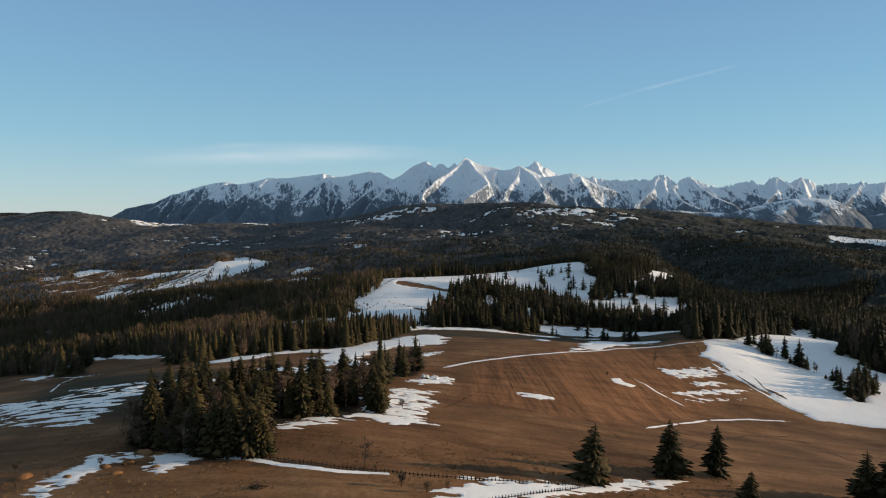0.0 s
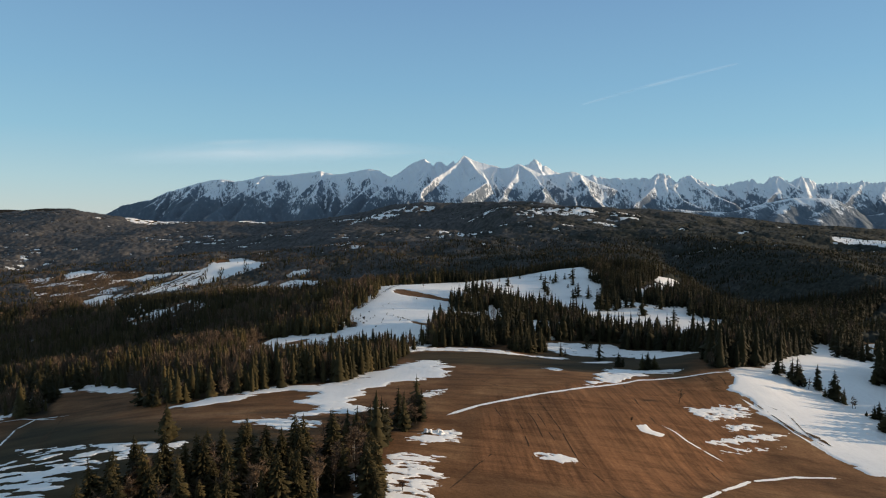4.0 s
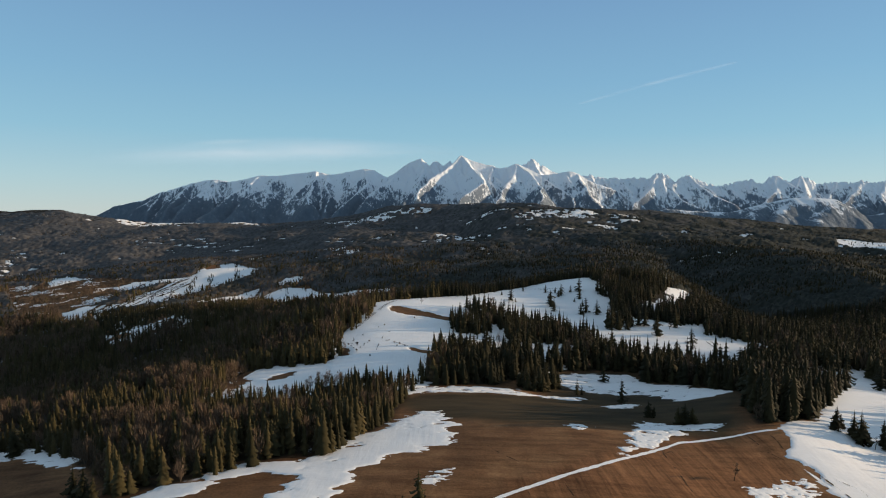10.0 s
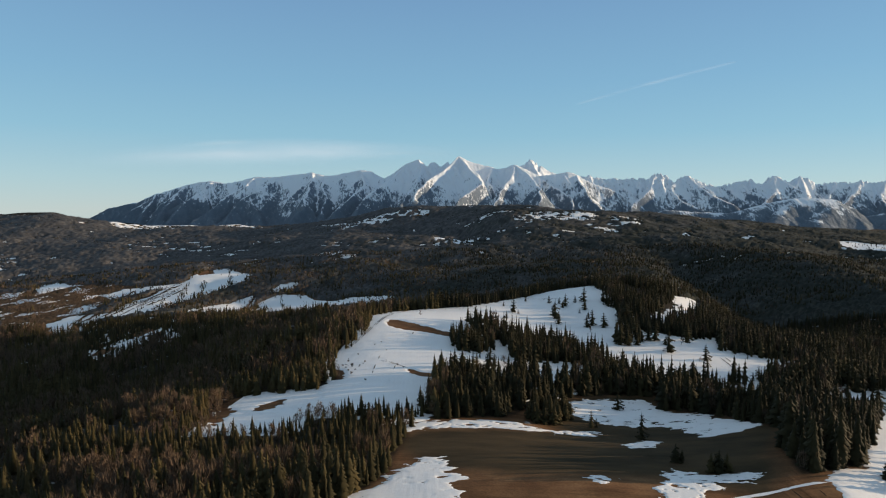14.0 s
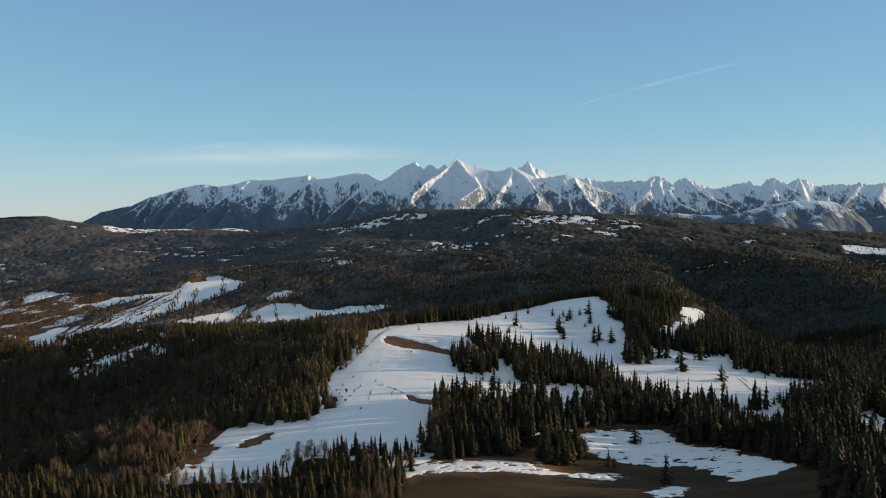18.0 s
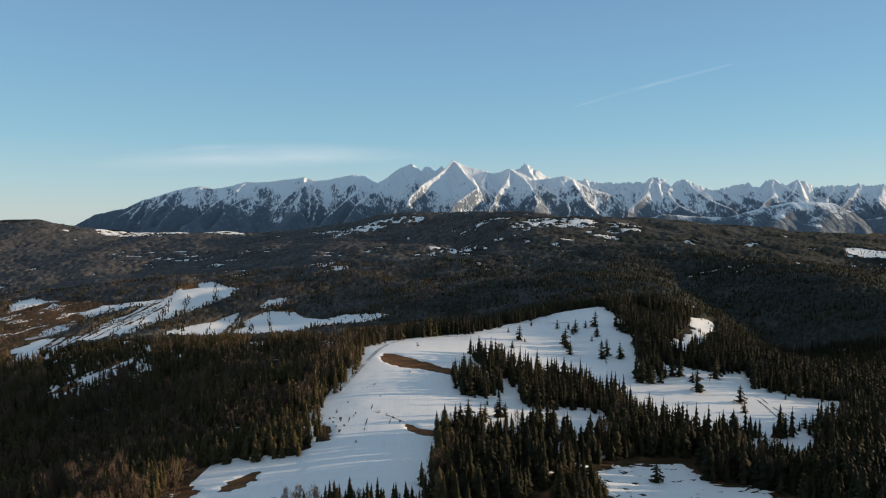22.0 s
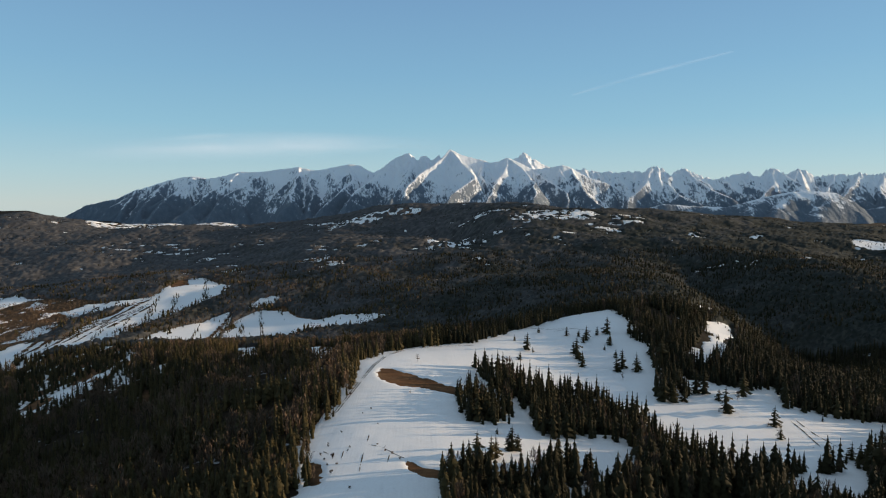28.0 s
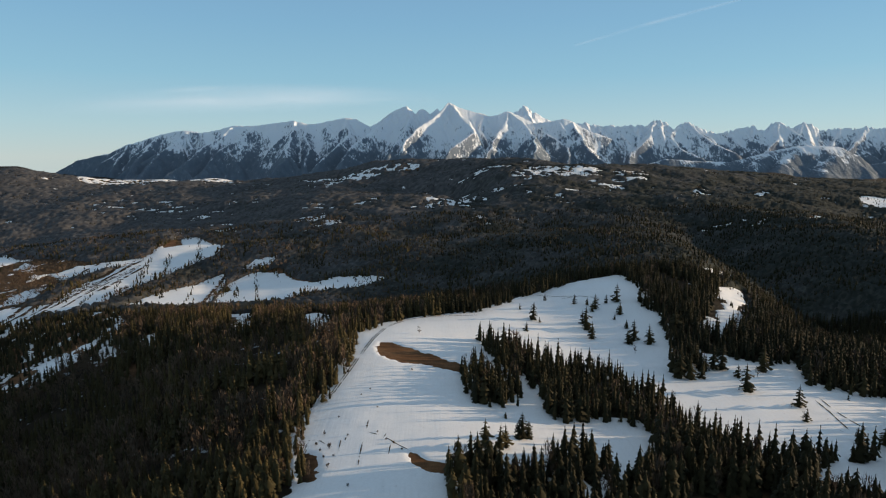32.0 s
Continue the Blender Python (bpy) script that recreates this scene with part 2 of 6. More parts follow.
def fbm(x, y, seed=0, octaves=4):
    total, amp = 0.0, 0.5
    for k in range(octaves):
        total = total + amp * vnoise(x * 2 ** k + 17.3 * k, y * 2 ** k - 9.1 * k, seed + k)
        amp *= 0.5
    return total


def land_smooth(x, y):
    x, y = np.asarray(x, float), np.asarray(y, float)
    a0, b0, w = LAND
    a, b = warp(x, y)
    z = w[-3] + w[-2] * a + w[-1] * b
    for k in range(len(a0)):
        z = z + w[k] * kernel((a - a0[k]) ** 2 + (b - b0[k]) ** 2)
    return np.clip(z, -230, 90)


def land(x, y):
    """Height of the ground."""
    x, y = np.asarray(x, float), np.asarray(y, float)
    rough = (fbm(x / 60, y / 60, 3) - 0.5) * 2.0 + (fbm(x / 9, y / 9, 8, 3) - 0.45) * 0.35
    far = np.clip((y - 1050) / 900, 0, 1)
    # a side valley behind the high meadow, and the rise beyond it
    axis = 300 + 0.20 * y - x
    valley = np.clip((y - 880) / 160, 0, 1) * np.clip((2000 - y) / 500, 0, 1)
    rough = rough + valley * (46 * np.exp(-((axis + 300) / 130) ** 2) - 46 * np.exp(-(axis / 85) ** 2))
    return land_smooth(x, y) + rough + far * (fbm(x / 340, y / 300, 21) - 0.48) * 80


# outlines in plan, in metres
SNOW = {}
SNOW["copse"] = [(-45.2, 153.8), (-37.9, 165.4), (-29.1, 165.0), (-24.6, 177.9), (-26.6, 195.3), (-20.2, 203.2), (-16.8, 222.1), (-5.2, 224.4), (-1.8, 205.9), (-5.8, 189.9), (-3.6, 170.5), (-13.2, 163.2), (-22.7, 164.4), (-29.4, 158.0), (-35.8, 152.7), (-41.5, 146.9)]
SNOW["patch_a"] = [(-16.4, 239.3), (-6.8, 253.5), (2.1, 258.0), (5.3, 251.9), (1.8, 242.6), (-8.4, 234.8)]
SNOW["lens"] = [(29.5, 238.2), (35.3, 241.8), (44.0, 238.8), (46.1, 234.2), (38.6, 231.9), (30.9, 233.7)]
SNOW["fence_drift"] = [(-2.0, 107.2), (4.8, 122.4), (11.7, 126.3), (21.6, 127.1), (32.3, 130.5), (43.3, 137.5), (58.2, 144.9), (60.6, 143.3), (50.4, 135.2), (39.0, 127.8), (30.4, 122.9), (19.5, 114.3), (10.0, 107.1), (1.6, 104.6)]
SNOW["fence_left"] = [(-73.9, 102.6), (-76.3, 109.1), (-76.4, 115.7), (-75.8, 124.0), (-77.1, 129.3), (-68.0, 129.7), (-64.3, 124.9), (-67.8, 120.5), (-69.7, 113.9), (-69.7, 107.0), (-67.9, 101.2)]
SNOW["fence_mid"] = [(-59.6, 116.8), (-63.4, 128.1), (-56.2, 128.5), (-50.4, 124.8), (-53.3, 119.1), (-55.2, 113.4)]
SNOW["fence_strip"] = [(-54.9, 128.5), (-44.5, 126.8), (-33.4, 122.2), (-21.3, 119.9), (-11.0, 120.7), (-10.8, 118.9), (-20.8, 117.3), (-32.6, 119.2), (-43.2, 123.1), (-53.8, 125.7)]
SNOW["left_field_a"] = [(-141.0, 209.6), (-134.2, 215.4), (-133.1, 228.0), (-122.2, 227.8), (-111.9, 211.7), (-111.0, 198.6), (-106.3, 183.5), (-100.1, 169.6), (-106.8, 171.1), (-114.0, 173.2)]
SNOW["left_field_b"] = [(-113.1, 218.6), (-102.9, 222.4), (-88.1, 223.2), (-84.0, 213.6), (-97.3, 211.2), (-96.3, 200.9), (-104.2, 204.3)]
SNOW["left_field_c"] = [(-118.3, 227.1), (-105.1, 226.2), (-95.6, 227.4), (-85.0, 224.7), (-83.8, 216.8), (-95.5, 214.7), (-108.9, 216.1)]
SNOW["left_field_d"] = [(-151.2, 237.8), (-125.6, 224.7), (-105.3, 216.2), (-98.5, 200.8), (-110.6, 197.6), (-126.2, 204.5)]
SNOW["left_strip"] = [(-270.7, 440.8), (-256.0, 439.5), (-174.6, 364.6), (-161.8, 339.2), (-188.5, 360.3), (-206.6, 363.7), (-240.4, 393.7)]
SNOW["left_strip_b"] = [(-301.8, 426.2), (-297.3, 438.8), (-243.0, 364.6), (-240.5, 343.7)]
SNOW["left_strip_c"] = [(-263.7, 419.4), (-240.1, 415.5), (-212.5, 387.5), (-175.7, 361.3), (-163.4, 341.3), (-186.3, 354.2), (-206.8, 363.5), (-217.3, 361.5)]
SNOW["field_left"] = [(-118.3, 289.7), (-111.3, 303.4), (-104.1, 312.3), (-90.3, 324.5), (-77.5, 329.7), (-62.9, 334.8), (-57.1, 350.1), (-47.0, 371.4), (-31.8, 392.5), (-17.6, 419.1), (-7.1, 423.6), (1.1, 379.0), (1.3, 363.4), (-7.5, 350.9), (-24.9, 337.0), (-37.3, 317.0), (-43.6, 300.0), (-41.7, 288.0), (-33.0, 283.9), (-23.6, 289.9), (-20.9, 285.9), (-26.4, 277.2), (-38.3, 267.6), (-56.3, 266.3), (-65.8, 293.4), (-63.1, 309.9), (-72.9, 313.2), (-84.1, 306.2), (-96.9, 294.6), (-107.1, 285.6)]
SNOW["field_left_b"] = [(-81.5, 253.0), (-71.8, 258.9), (-58.3, 260.9), (-48.1, 259.9), (-49.1, 246.7), (-60.9, 242.2), (-70.0, 247.3)]
SNOW["field_tip"] = [(-14.3, 305.8), (-8.5, 317.8), (0.4, 321.8), (-1.6, 313.1), (-7.7, 302.6)]
SNOW["field_right"] = [(71.2, 348.0), (85.3, 362.7), (87.1, 383.4), (106.5, 412.2), (120.9, 403.3), (149.5, 402.6), (143.3, 392.1), (120.5, 386.8), (91.4, 358.6), (77.3, 348.1)]
SNOW["field_spot"] = [(58.9, 389.5), (65.8, 396.2), (73.6, 390.4), (64.2, 378.6)]
SNOW["meadow_rim"] = [(-50.1, 472.7), (-37.3, 485.3), (-12.6, 499.5), (21.2, 506.2), (42.0, 506.9), (61.0, 497.2), (79.3, 496.2), (100.6, 506.7), (88.3, 488.3), (69.8, 486.0), (48.5, 487.4), (23.4, 487.9), (-12.4, 482.7), (-32.8, 471.3), (-45.4, 461.1)]
SNOW["meadow_right"] = [(84.8, 568.7), (114.6, 590.8), (159.0, 599.7), (161.9, 569.5), (186.6, 546.1), (199.0, 499.0), (179.3, 482.2), (157.8, 481.8), (148.7, 513.0), (127.8, 519.8), (105.6, 524.8), (89.6, 541.7)]
SNOW["meadow_right_b"] = [(100.4, 468.5), (118.2, 480.6), (130.5, 475.5), (118.4, 461.6), (102.9, 455.2)]
SNOW["field_patch"] = [(115.4, 322.1), (127.7, 326.4), (144.0, 338.1), (144.7, 331.4), (152.3, 327.6), (139.3, 317.2), (124.0, 310.7), (120.4, 316.9)]
SNOW["patch_r1"] = [(117.7, 327.7), (130.4, 328.0), (152.9, 339.8), (156.0, 332.4), (135.3, 317.3), (122.7, 312.3)]
SNOW["patch_r2"] = [(106.4, 280.6), (129.5, 296.6), (162.3, 310.4), (142.9, 294.8), (121.6, 284.7)]
SNOW["patch_r3"] = [(114.1, 276.1), (131.3, 284.9), (149.8, 291.6), (134.4, 282.7), (117.5, 275.0)]
SNOW["patch_r4"] = [(128.5, 305.5), (141.9, 313.4), (154.9, 317.0), (141.1, 306.3), (130.8, 301.8)]
SNOW["ditch_b"] = [(80.8, 285.6), (86.8, 290.1), (87.1, 283.4), (92.6, 281.3), (88.6, 276.9), (80.8, 279.2)]
SNOW["field_far"] = [(289.1, 619.1), (328.4, 636.1), (376.8, 657.3), (429.7, 677.8), (418.1, 664.0), (367.4, 645.2), (321.8, 626.8), (289.8, 613.2)]
SNOW["clearing"] = [(-154.5, 487.9), (-164.0, 545.7), (-157.2, 585.0), (-142.6, 590.5), (-114.1, 582.7), (-84.8, 590.4), (-64.6, 571.2), (-77.4, 544.2), (-98.1, 528.3), (-102.1, 483.4), (-131.4, 489.2)]
SNOW["right_field"] = [(166, 385), (202, 411), (333, 628), (445, 736), (457, 690), (551, 766), (696, 834), (542, 508), (274, 255), (216, 257), (200, 266), (184, 268), (170, 270), (167, 292), (162, 316), (160, 338), (157, 352)]
SNOW["high_meadow"] = [(-82, 883), (-60, 939), (-16, 970), (43, 973), (108, 1044), (170, 1093), (219, 1100), (272, 1118), (289, 1058), (255, 955), (260, 892), (217, 834), (329, 839), (313, 787), (442, 775), (476, 715), (328, 615), (256, 626), (217, 657), (146, 668), (83, 593), (43, 558), (-11, 549), (-53, 560), (-87, 569), (-89, 604), (-85, 620), (-104, 657), (-121, 677), (-101, 710), (-90, 747), (-86, 803)]
SNOW["high_meadow_left"] = [(-153.7, 488.9), (-152.8, 516.5), (-152.1, 550.0), (-153.6, 588.0), (-139.2, 592.0), (-102.0, 591.0), (-86.0, 606.0), (-41.7, 633.1), (-13.6, 587.2), (-20.5, 523.1), (-33.6, 501.0), (-55.6, 514.6), (-82.5, 508.4), (-94.4, 499.9), (-104.9, 488.7), (-128.9, 482.9)]
SNOW["pocket_a"] = [(383, 1173), (447, 1243), (515, 1298), (444, 1181), (393, 1149)]
SNOW["pocket_b"] = [(278, 921), (329, 995), (391, 1102), (452, 1149), (404, 1044), (331, 934), (285, 897)]
SNOW["valley_a"] = [(-635, 1215), (-663, 1340), (-706, 1508), (-694, 1597), (-664, 1709), (-684, 1872), (-629, 1921), (-548, 1804), (-506, 1777), (-490, 1660), (-525, 1616), (-546, 1531), (-565, 1446), (-557, 1286), (-583, 1221)]
SNOW["valley_b"] = [(-378, 1283), (-418, 1487), (-389, 1546), (-333, 1586), (-283, 1514), (-231, 1448), (-192, 1484), (-86, 1421), (-134, 1357), (-228, 1346), (-255, 1289), (-313, 1278)]
SNOW["valley_c"] = [(-513, 1244), (-511, 1393), (-474, 1519), (-444, 1557), (-428, 1527), (-383, 1296), (-445, 1262)]
SNOW["valley_d"] = [(-414, 1572), (-396, 1616), (-348, 1638), (-351, 1593), (-385, 1573)]
SNOW["valley_e"] = [(-194, 1071), (-182, 1170), (-142, 1070), (-116, 897), (-136, 916)]
SNOW["valley_f"] = [(-635, 1159), (-603, 1184), (-562, 1200), (-508, 1243), (-460, 1181), (-437, 1087), (-372, 977), (-366, 922), (-411, 939), (-406, 871), (-448, 885)]
SNOW["valley_g"] = [(-1086, 1736), (-1104, 1882), (-971, 1708), (-986, 1649), (-1014, 1634)]
SNOW["valley_h"] = [(-818, 1581), (-792, 1644), (-735, 1676), (-642, 1681), (-634, 1630), (-695, 1607), (-738, 1555), (-779, 1540)]
SNOW["valley_i"] = [(-716, 1206), (-707, 1277), (-651, 1298), (-608, 1257), (-613, 1186), (-593, 1100), (-654, 1118)]
SNOW["valley_j"] = [(-764, 1364), (-770, 1436), (-741, 1405), (-720, 1328), (-740, 1320)]
SNOW["valley_k"] = [(-505, 1215), (-486, 1213), (-393, 1014), (-361, 939), (-379, 960), (-418, 1053)]
SNOW["valley_l"] = [(-479, 1072), (-458, 1047), (-404, 935), (-406, 921), (-437, 985)]
SNOW["valley_m"] = [(-359, 1009), (-348, 1020), (-324, 957), (-339, 964)]
SNOW["valley_n"] = [(-321, 891), (-322, 911), (-305, 868), (-306, 856)]
SNOW["valley_o"] = [(-530, 1046), (-511, 1043), (-464, 963), (-494, 988)]
SNOW["valley_p"] = [(-302, 1158), (-277, 1171), (-226, 996), (-245, 988), (-278, 1072)]
SNOW["valley_thin"] = [(-781, 1196), (-1137, 1659), (-1046, 1679), (-1013, 1753), (-921, 1740), (-777, 1667), (-745, 1491), (-692, 1291), (-666, 1159)]
SNOW["far_a"] = [(-721, 3398), (-498, 3040), (-345, 3040), (-193, 3040), (-28, 2990), (-40, 2931), (-188, 2938), (-277, 2833), (-380, 2904), (-530, 2992)]
SNOW["far_b"] = [(-33, 2195), (58, 2585), (148, 2498), (191, 2176), (157, 2154), (68, 2141), (-2, 2127)]
SNOW["far_c"] = [(324, 2561), (439, 2717), (680, 2680), (664, 2607), (514, 2549), (357, 2502)]
SNOW["far_d"] = [(1693, 2625), (1787, 2579), (1829, 2412), (1548, 2086), (1534, 2256), (1500, 2325)]
SNOW["far_f"] = [(-854, 2378), (-784, 2455), (-747, 2360), (-802, 2318)]
SNOW["far_h"] = [(794, 2190), (1056, 2595), (991, 2367), (794, 2069)]
SNOW["far_i"] = [(1177, 2447), (1316, 2542), (1311, 2497), (1182, 2399)]
SNOW["far_k"] = [(-1976, 3402), (-2097, 3694), (-2003, 3662), (-1915, 3438)]
SNOW["far_l"] = [(-1646, 3638), (-1555, 3854), (-1341, 3489), (-1362, 3214)]
SNOW["far_m"] = [(209, 2481), (276, 2377), (263, 2255), (207, 2289)]
SNOW["far_n"] = [(724, 2600), (927, 2851), (873, 2645), (744, 2559)]
SNOW["far_o"] = [(938, 1776), (1031, 1848), (1003, 1764), (921, 1704)]
SNOW["left_field_e"] = [(-171.1, 227.7), (-141.5, 212.8), (-134.0, 231.8), (-111.2, 210.5), (-103.4, 194.0), (-101.7, 174.0), (-100.0, 164.3), (-128.4, 170.5)]
SNOW["left_strip_d"] = [(-405.5, 541.5), (-415.9, 581.8), (-395.9, 585.0), (-382.8, 579.7), (-274.9, 413.7), (-245.3, 354.6), (-276.3, 368.7)]
SNOW["left_strip_e"] = [(-228.4, 318.8), (-220.5, 320.8), (-211.4, 323.4), (-206.1, 316.1), (-213.0, 307.6)]
SNOW["left_strip_f"] = [(-240.8, 411.0), (-234.8, 421.5), (-209.8, 408.2), (-166.5, 349.5), (-181.2, 355.5), (-208.8, 374.6)]
SNOW["field_far_b"] = [(223.6, 641.2), (246.4, 653.0), (298.0, 661.1), (290.4, 650.8), (250.6, 642.0), (220.9, 635.2)]
BARE_GROUND = {}
BARE_GROUND["hollow_pocket"] = [(86.7, 699.7), (126.3, 706.6), (130.1, 677.1), (126.9, 653.7), (111.6, 635.3), (92.1, 622.6), (61.9, 591.4), (64.1, 608.0), (83.9, 621.9), (89.5, 637.3), (88.5, 682.0)]
BARE_GROUND["hollow_c"] = [(223.7, 641.4), (246.4, 653.0), (297.9, 661.0), (257.1, 609.0), (228.4, 610.7), (212.1, 618.1), (209.4, 627.5)]
SNOW["far_p"] = [(-2116.0, 3950.0), (-1648.0, 3950.0), (-1154.0, 4050.0), (-988.0, 3480.0), (-1446.0, 3480.0), (-1824.0, 3560.0)]
BARE_GROUND["far_plain"] = [(-2116.0, 3950.0), (-1648.0, 3950.0), (-1154.0, 4050.0), (-988.0, 3480.0), (-1446.0, 3480.0), (-1824.0, 3560.0)]
BARE_GROUND["brown_meadow"] = [(-66.6, 835.4), (-63.2, 848.4), (-48.7, 845.9), (-31.2, 830.3), (-9.0, 816.7), (12.7, 802.2), (10.1, 786.3), (-4.3, 793.9), (-20.1, 798.1), (-36.0, 798.1), (-46.9, 804.5), (-60.9, 813.5)]
BARE_GROUND["brown_bank"] = [(-31.3, 647.9), (-28.6, 644.3), (-21.0, 638.1), (-6.1, 634.3), (-4.9, 620.4), (-13.9, 621.2), (-22.8, 624.8), (-30.7, 634.6)]
BARE_GROUND["brown_edge"] = [(-100.0, 655.5), (-93.2, 650.3), (-87.6, 634.3), (-88.6, 624.1), (-94.4, 626.3), (-98.4, 642.4)]
BARE_GROUND["brown_left"] = [(-98.0, 652.3), (-89.5, 644.1), (-86.1, 620.5), (-91.1, 616.7), (-98.8, 635.5)]
BARE_GROUND["bare_valley"] = [(-781, 1196), (-1137, 1659), (-1046, 1679), (-1013, 1753), (-921, 1740), (-777, 1667), (-745, 1491), (-692, 1291), (-666, 1159)]
BARE_GROUND["brown_valley"] = [(-728.2, 1546.9), (-714.2, 1621.8), (-687.5, 1597.5), (-679.3, 1529.0), (-692.3, 1500.8)]
BARE_GROUND["brown_valley_c"] = [(-703.1, 1853.8), (-662.1, 1892.4), (-615.3, 1780.9), (-644.8, 1746.8)]
BARE_GROUND["brown_valley_d"] = [(-568.8, 1434.1), (-544.8, 1475.1), (-500.4, 1529.4), (-492.9, 1508.5), (-530.4, 1441.1), (-540.6, 1383.5)]
BARE_GROUND["brown_valley_b"] = [(-538, 1394), (-543, 1472), (-520, 1525), (-505, 1502), (-513, 1373)]
BARE_GROUND["brown_track"] = [(-162.9, 517.5), (-163.9, 543.7), (-159.2, 558.7), (-151.6, 549.8), (-152.4, 527.5), (-151.8, 506.2)]
BARE_GROUND["brown_track_b"] = [(-141.8, 544.9), (-133.8, 570.0), (-123.6, 573.5), (-122.0, 560.9), (-131.4, 544.9)]
BARE_GROUND["hollow"] = [(72.8, 559.4), (87.3, 580.1), (113.1, 599.3), (138.3, 611.0), (180.6, 619.6), (159.6, 567.2), (180.3, 560.6), (195.1, 530.7), (189.6, 514.5), (202.3, 501.4), (203.3, 482.4), (188.3, 458.9), (164.4, 427.5), (112.0, 397.5), (18.1, 390.8), (23.8, 482.3), (46.7, 488.3), (66.8, 492.6), (69.3, 503.1), (54.3, 512.2), (59.4, 539.6)]
BARE_GROUND["clearing"] = [(-154.5, 487.9), (-164.0, 545.7), (-157.2, 585.0), (-142.6, 590.5), (-114.1, 582.7), (-84.8, 590.4), (-64.6, 571.2), (-77.4, 544.2), (-98.1, 528.3), (-102.1, 483.4), (-131.4, 489.2)]
BARE_GROUND["hollow_b"] = [(285.9, 614.1), (312.4, 626.6), (373.4, 652.8), (425.9, 673.3), (339.3, 570.9), (313.4, 575.5), (284.9, 574.8), (272.1, 586.4)]
BARE_GROUND["dark_field"] = [(-34.6, 450.3), (-19.3, 477.1), (23.1, 484.9), (59.3, 487.4), (93.7, 481.6), (119.7, 456.1), (164.6, 418.1), (137.4, 369.6), (94.7, 396.4), (26.1, 393.8), (-11.6, 401.4)]
FOREST = {}
FOREST["copse"] = [(-70.2, 130.4), (-60.0, 128.7), (-49.3, 126.7), (-38.2, 126.4), (-38.7, 134.2), (-44.9, 148.9), (-35.7, 166.0), (-25.4, 166.5), (-26.3, 190.8), (-19.8, 173.0), (-16.4, 181.4), (-23.5, 215.7), (-19.8, 246.7), (-10.7, 253.8), (-9.4, 289.9), (-21.2, 264.1), (-33.3, 242.1), (-45.4, 211.9), (-58.9, 202.3), (-67.0, 192.1), (-76.6, 188.5), (-84.4, 181.9), (-81.3, 164.7), (-77.0, 146.0)]
FOREST["left_corner"] = [(-230.0, 336.9), (-222.7, 340.7), (-198.4, 327.5), (-205.6, 347.8), (-234.5, 393.8), (-297.8, 469.9), (-264.9, 391.3)]
FOREST["left_belt"] = [(-185.7, 310.4), (-200.3, 311.6), (-228.7, 327.6), (-356.5, 402.1), (-467.1, 520.5), (-268.5, 381.3), (-253.5, 389.4), (-209.8, 348.3)]
FOREST["left_forest"] = [(-543, 530), (-307, 412), (-232, 374), (-217, 379), (-169, 350), (-121, 297), (-110, 304), (-93, 310), (-83, 325), (-68, 338), (-53, 337), (-43, 371), (-33, 391), (-22, 493), (-42, 495), (-66, 522), (-90, 530), (-102, 512), (-106, 501), (-145, 531), (-151, 482), (-170, 552), (-168, 610), (-160, 642), (-131, 612), (-93, 609), (-104, 681), (-100, 783), (-83, 821), (-189, 1464), (-309, 1529), (-400, 1453), (-438, 1262), (-438, 1009), (-524, 999), (-613, 970), (-674, 958), (-1045, 984)]
FOREST["left_tip"] = [(-175, 592), (-140, 593), (-115, 589), (-92, 596), (-91, 622), (-97, 648), (-108, 665), (-175, 690)]
FOREST["left_edge"] = [(-85, 878), (-86, 800), (-90, 745), (-101, 709), (-121, 677), (-106, 657), (-93, 635), (-89, 615), (-94, 599), (-123, 615), (-146, 698), (-124, 745), (-113, 808), (-106, 869)]
FOREST["spur"] = [(-86.4, 453.0), (-69.4, 441.0), (-48.9, 458.1), (-36.0, 487.7), (-26.2, 503.8), (-22.1, 517.3), (-42.1, 521.7), (-70.1, 517.4), (-87.4, 498.6)]
FOREST["group_b"] = [(-22.6, 509.4), (0.7, 506.8), (36.5, 515.4), (51.7, 532.6), (81.3, 574.9), (93.3, 635.9), (76.5, 642.1), (50.8, 627.9), (27.6, 626.7), (4.9, 636.2), (-10.1, 630.5), (-15.6, 573.4)]
FOREST["group_c"] = [(49.0, 505.0), (70.4, 507.3), (89.8, 535.3), (84.9, 563.3), (66.3, 560.9), (56.3, 537.6)]
FOREST["group_d"] = [(-12.7, 586.2), (-8.5, 611.9), (2.6, 623.1), (15.1, 616.9), (17.3, 596.7), (15.3, 570.2), (2.7, 556.5), (-13.1, 561.6)]
FOREST["group_e"] = [(42.9, 608.9), (53.0, 597.6), (81.9, 615.2), (86.8, 634.3), (79.4, 647.8), (60.6, 651.8), (49.1, 631.3)]
FOREST["group_a"] = [(7, 751), (14, 722), (31, 718), (47, 719), (54, 747), (56, 782), (37, 805), (17, 814), (8, 787)]
FOREST["belt"] = [(27, 874), (59, 857), (87, 831), (117, 822), (142, 802), (157, 773), (170, 745), (182, 702), (192, 681), (205, 669), (225, 658), (286, 664), (376, 682), (262, 566), (149, 549), (71, 575), (92, 612), (119, 643), (134, 669), (135, 689), (125, 706), (77, 699), (65, 701), (68, 745), (58, 782), (42, 809)]
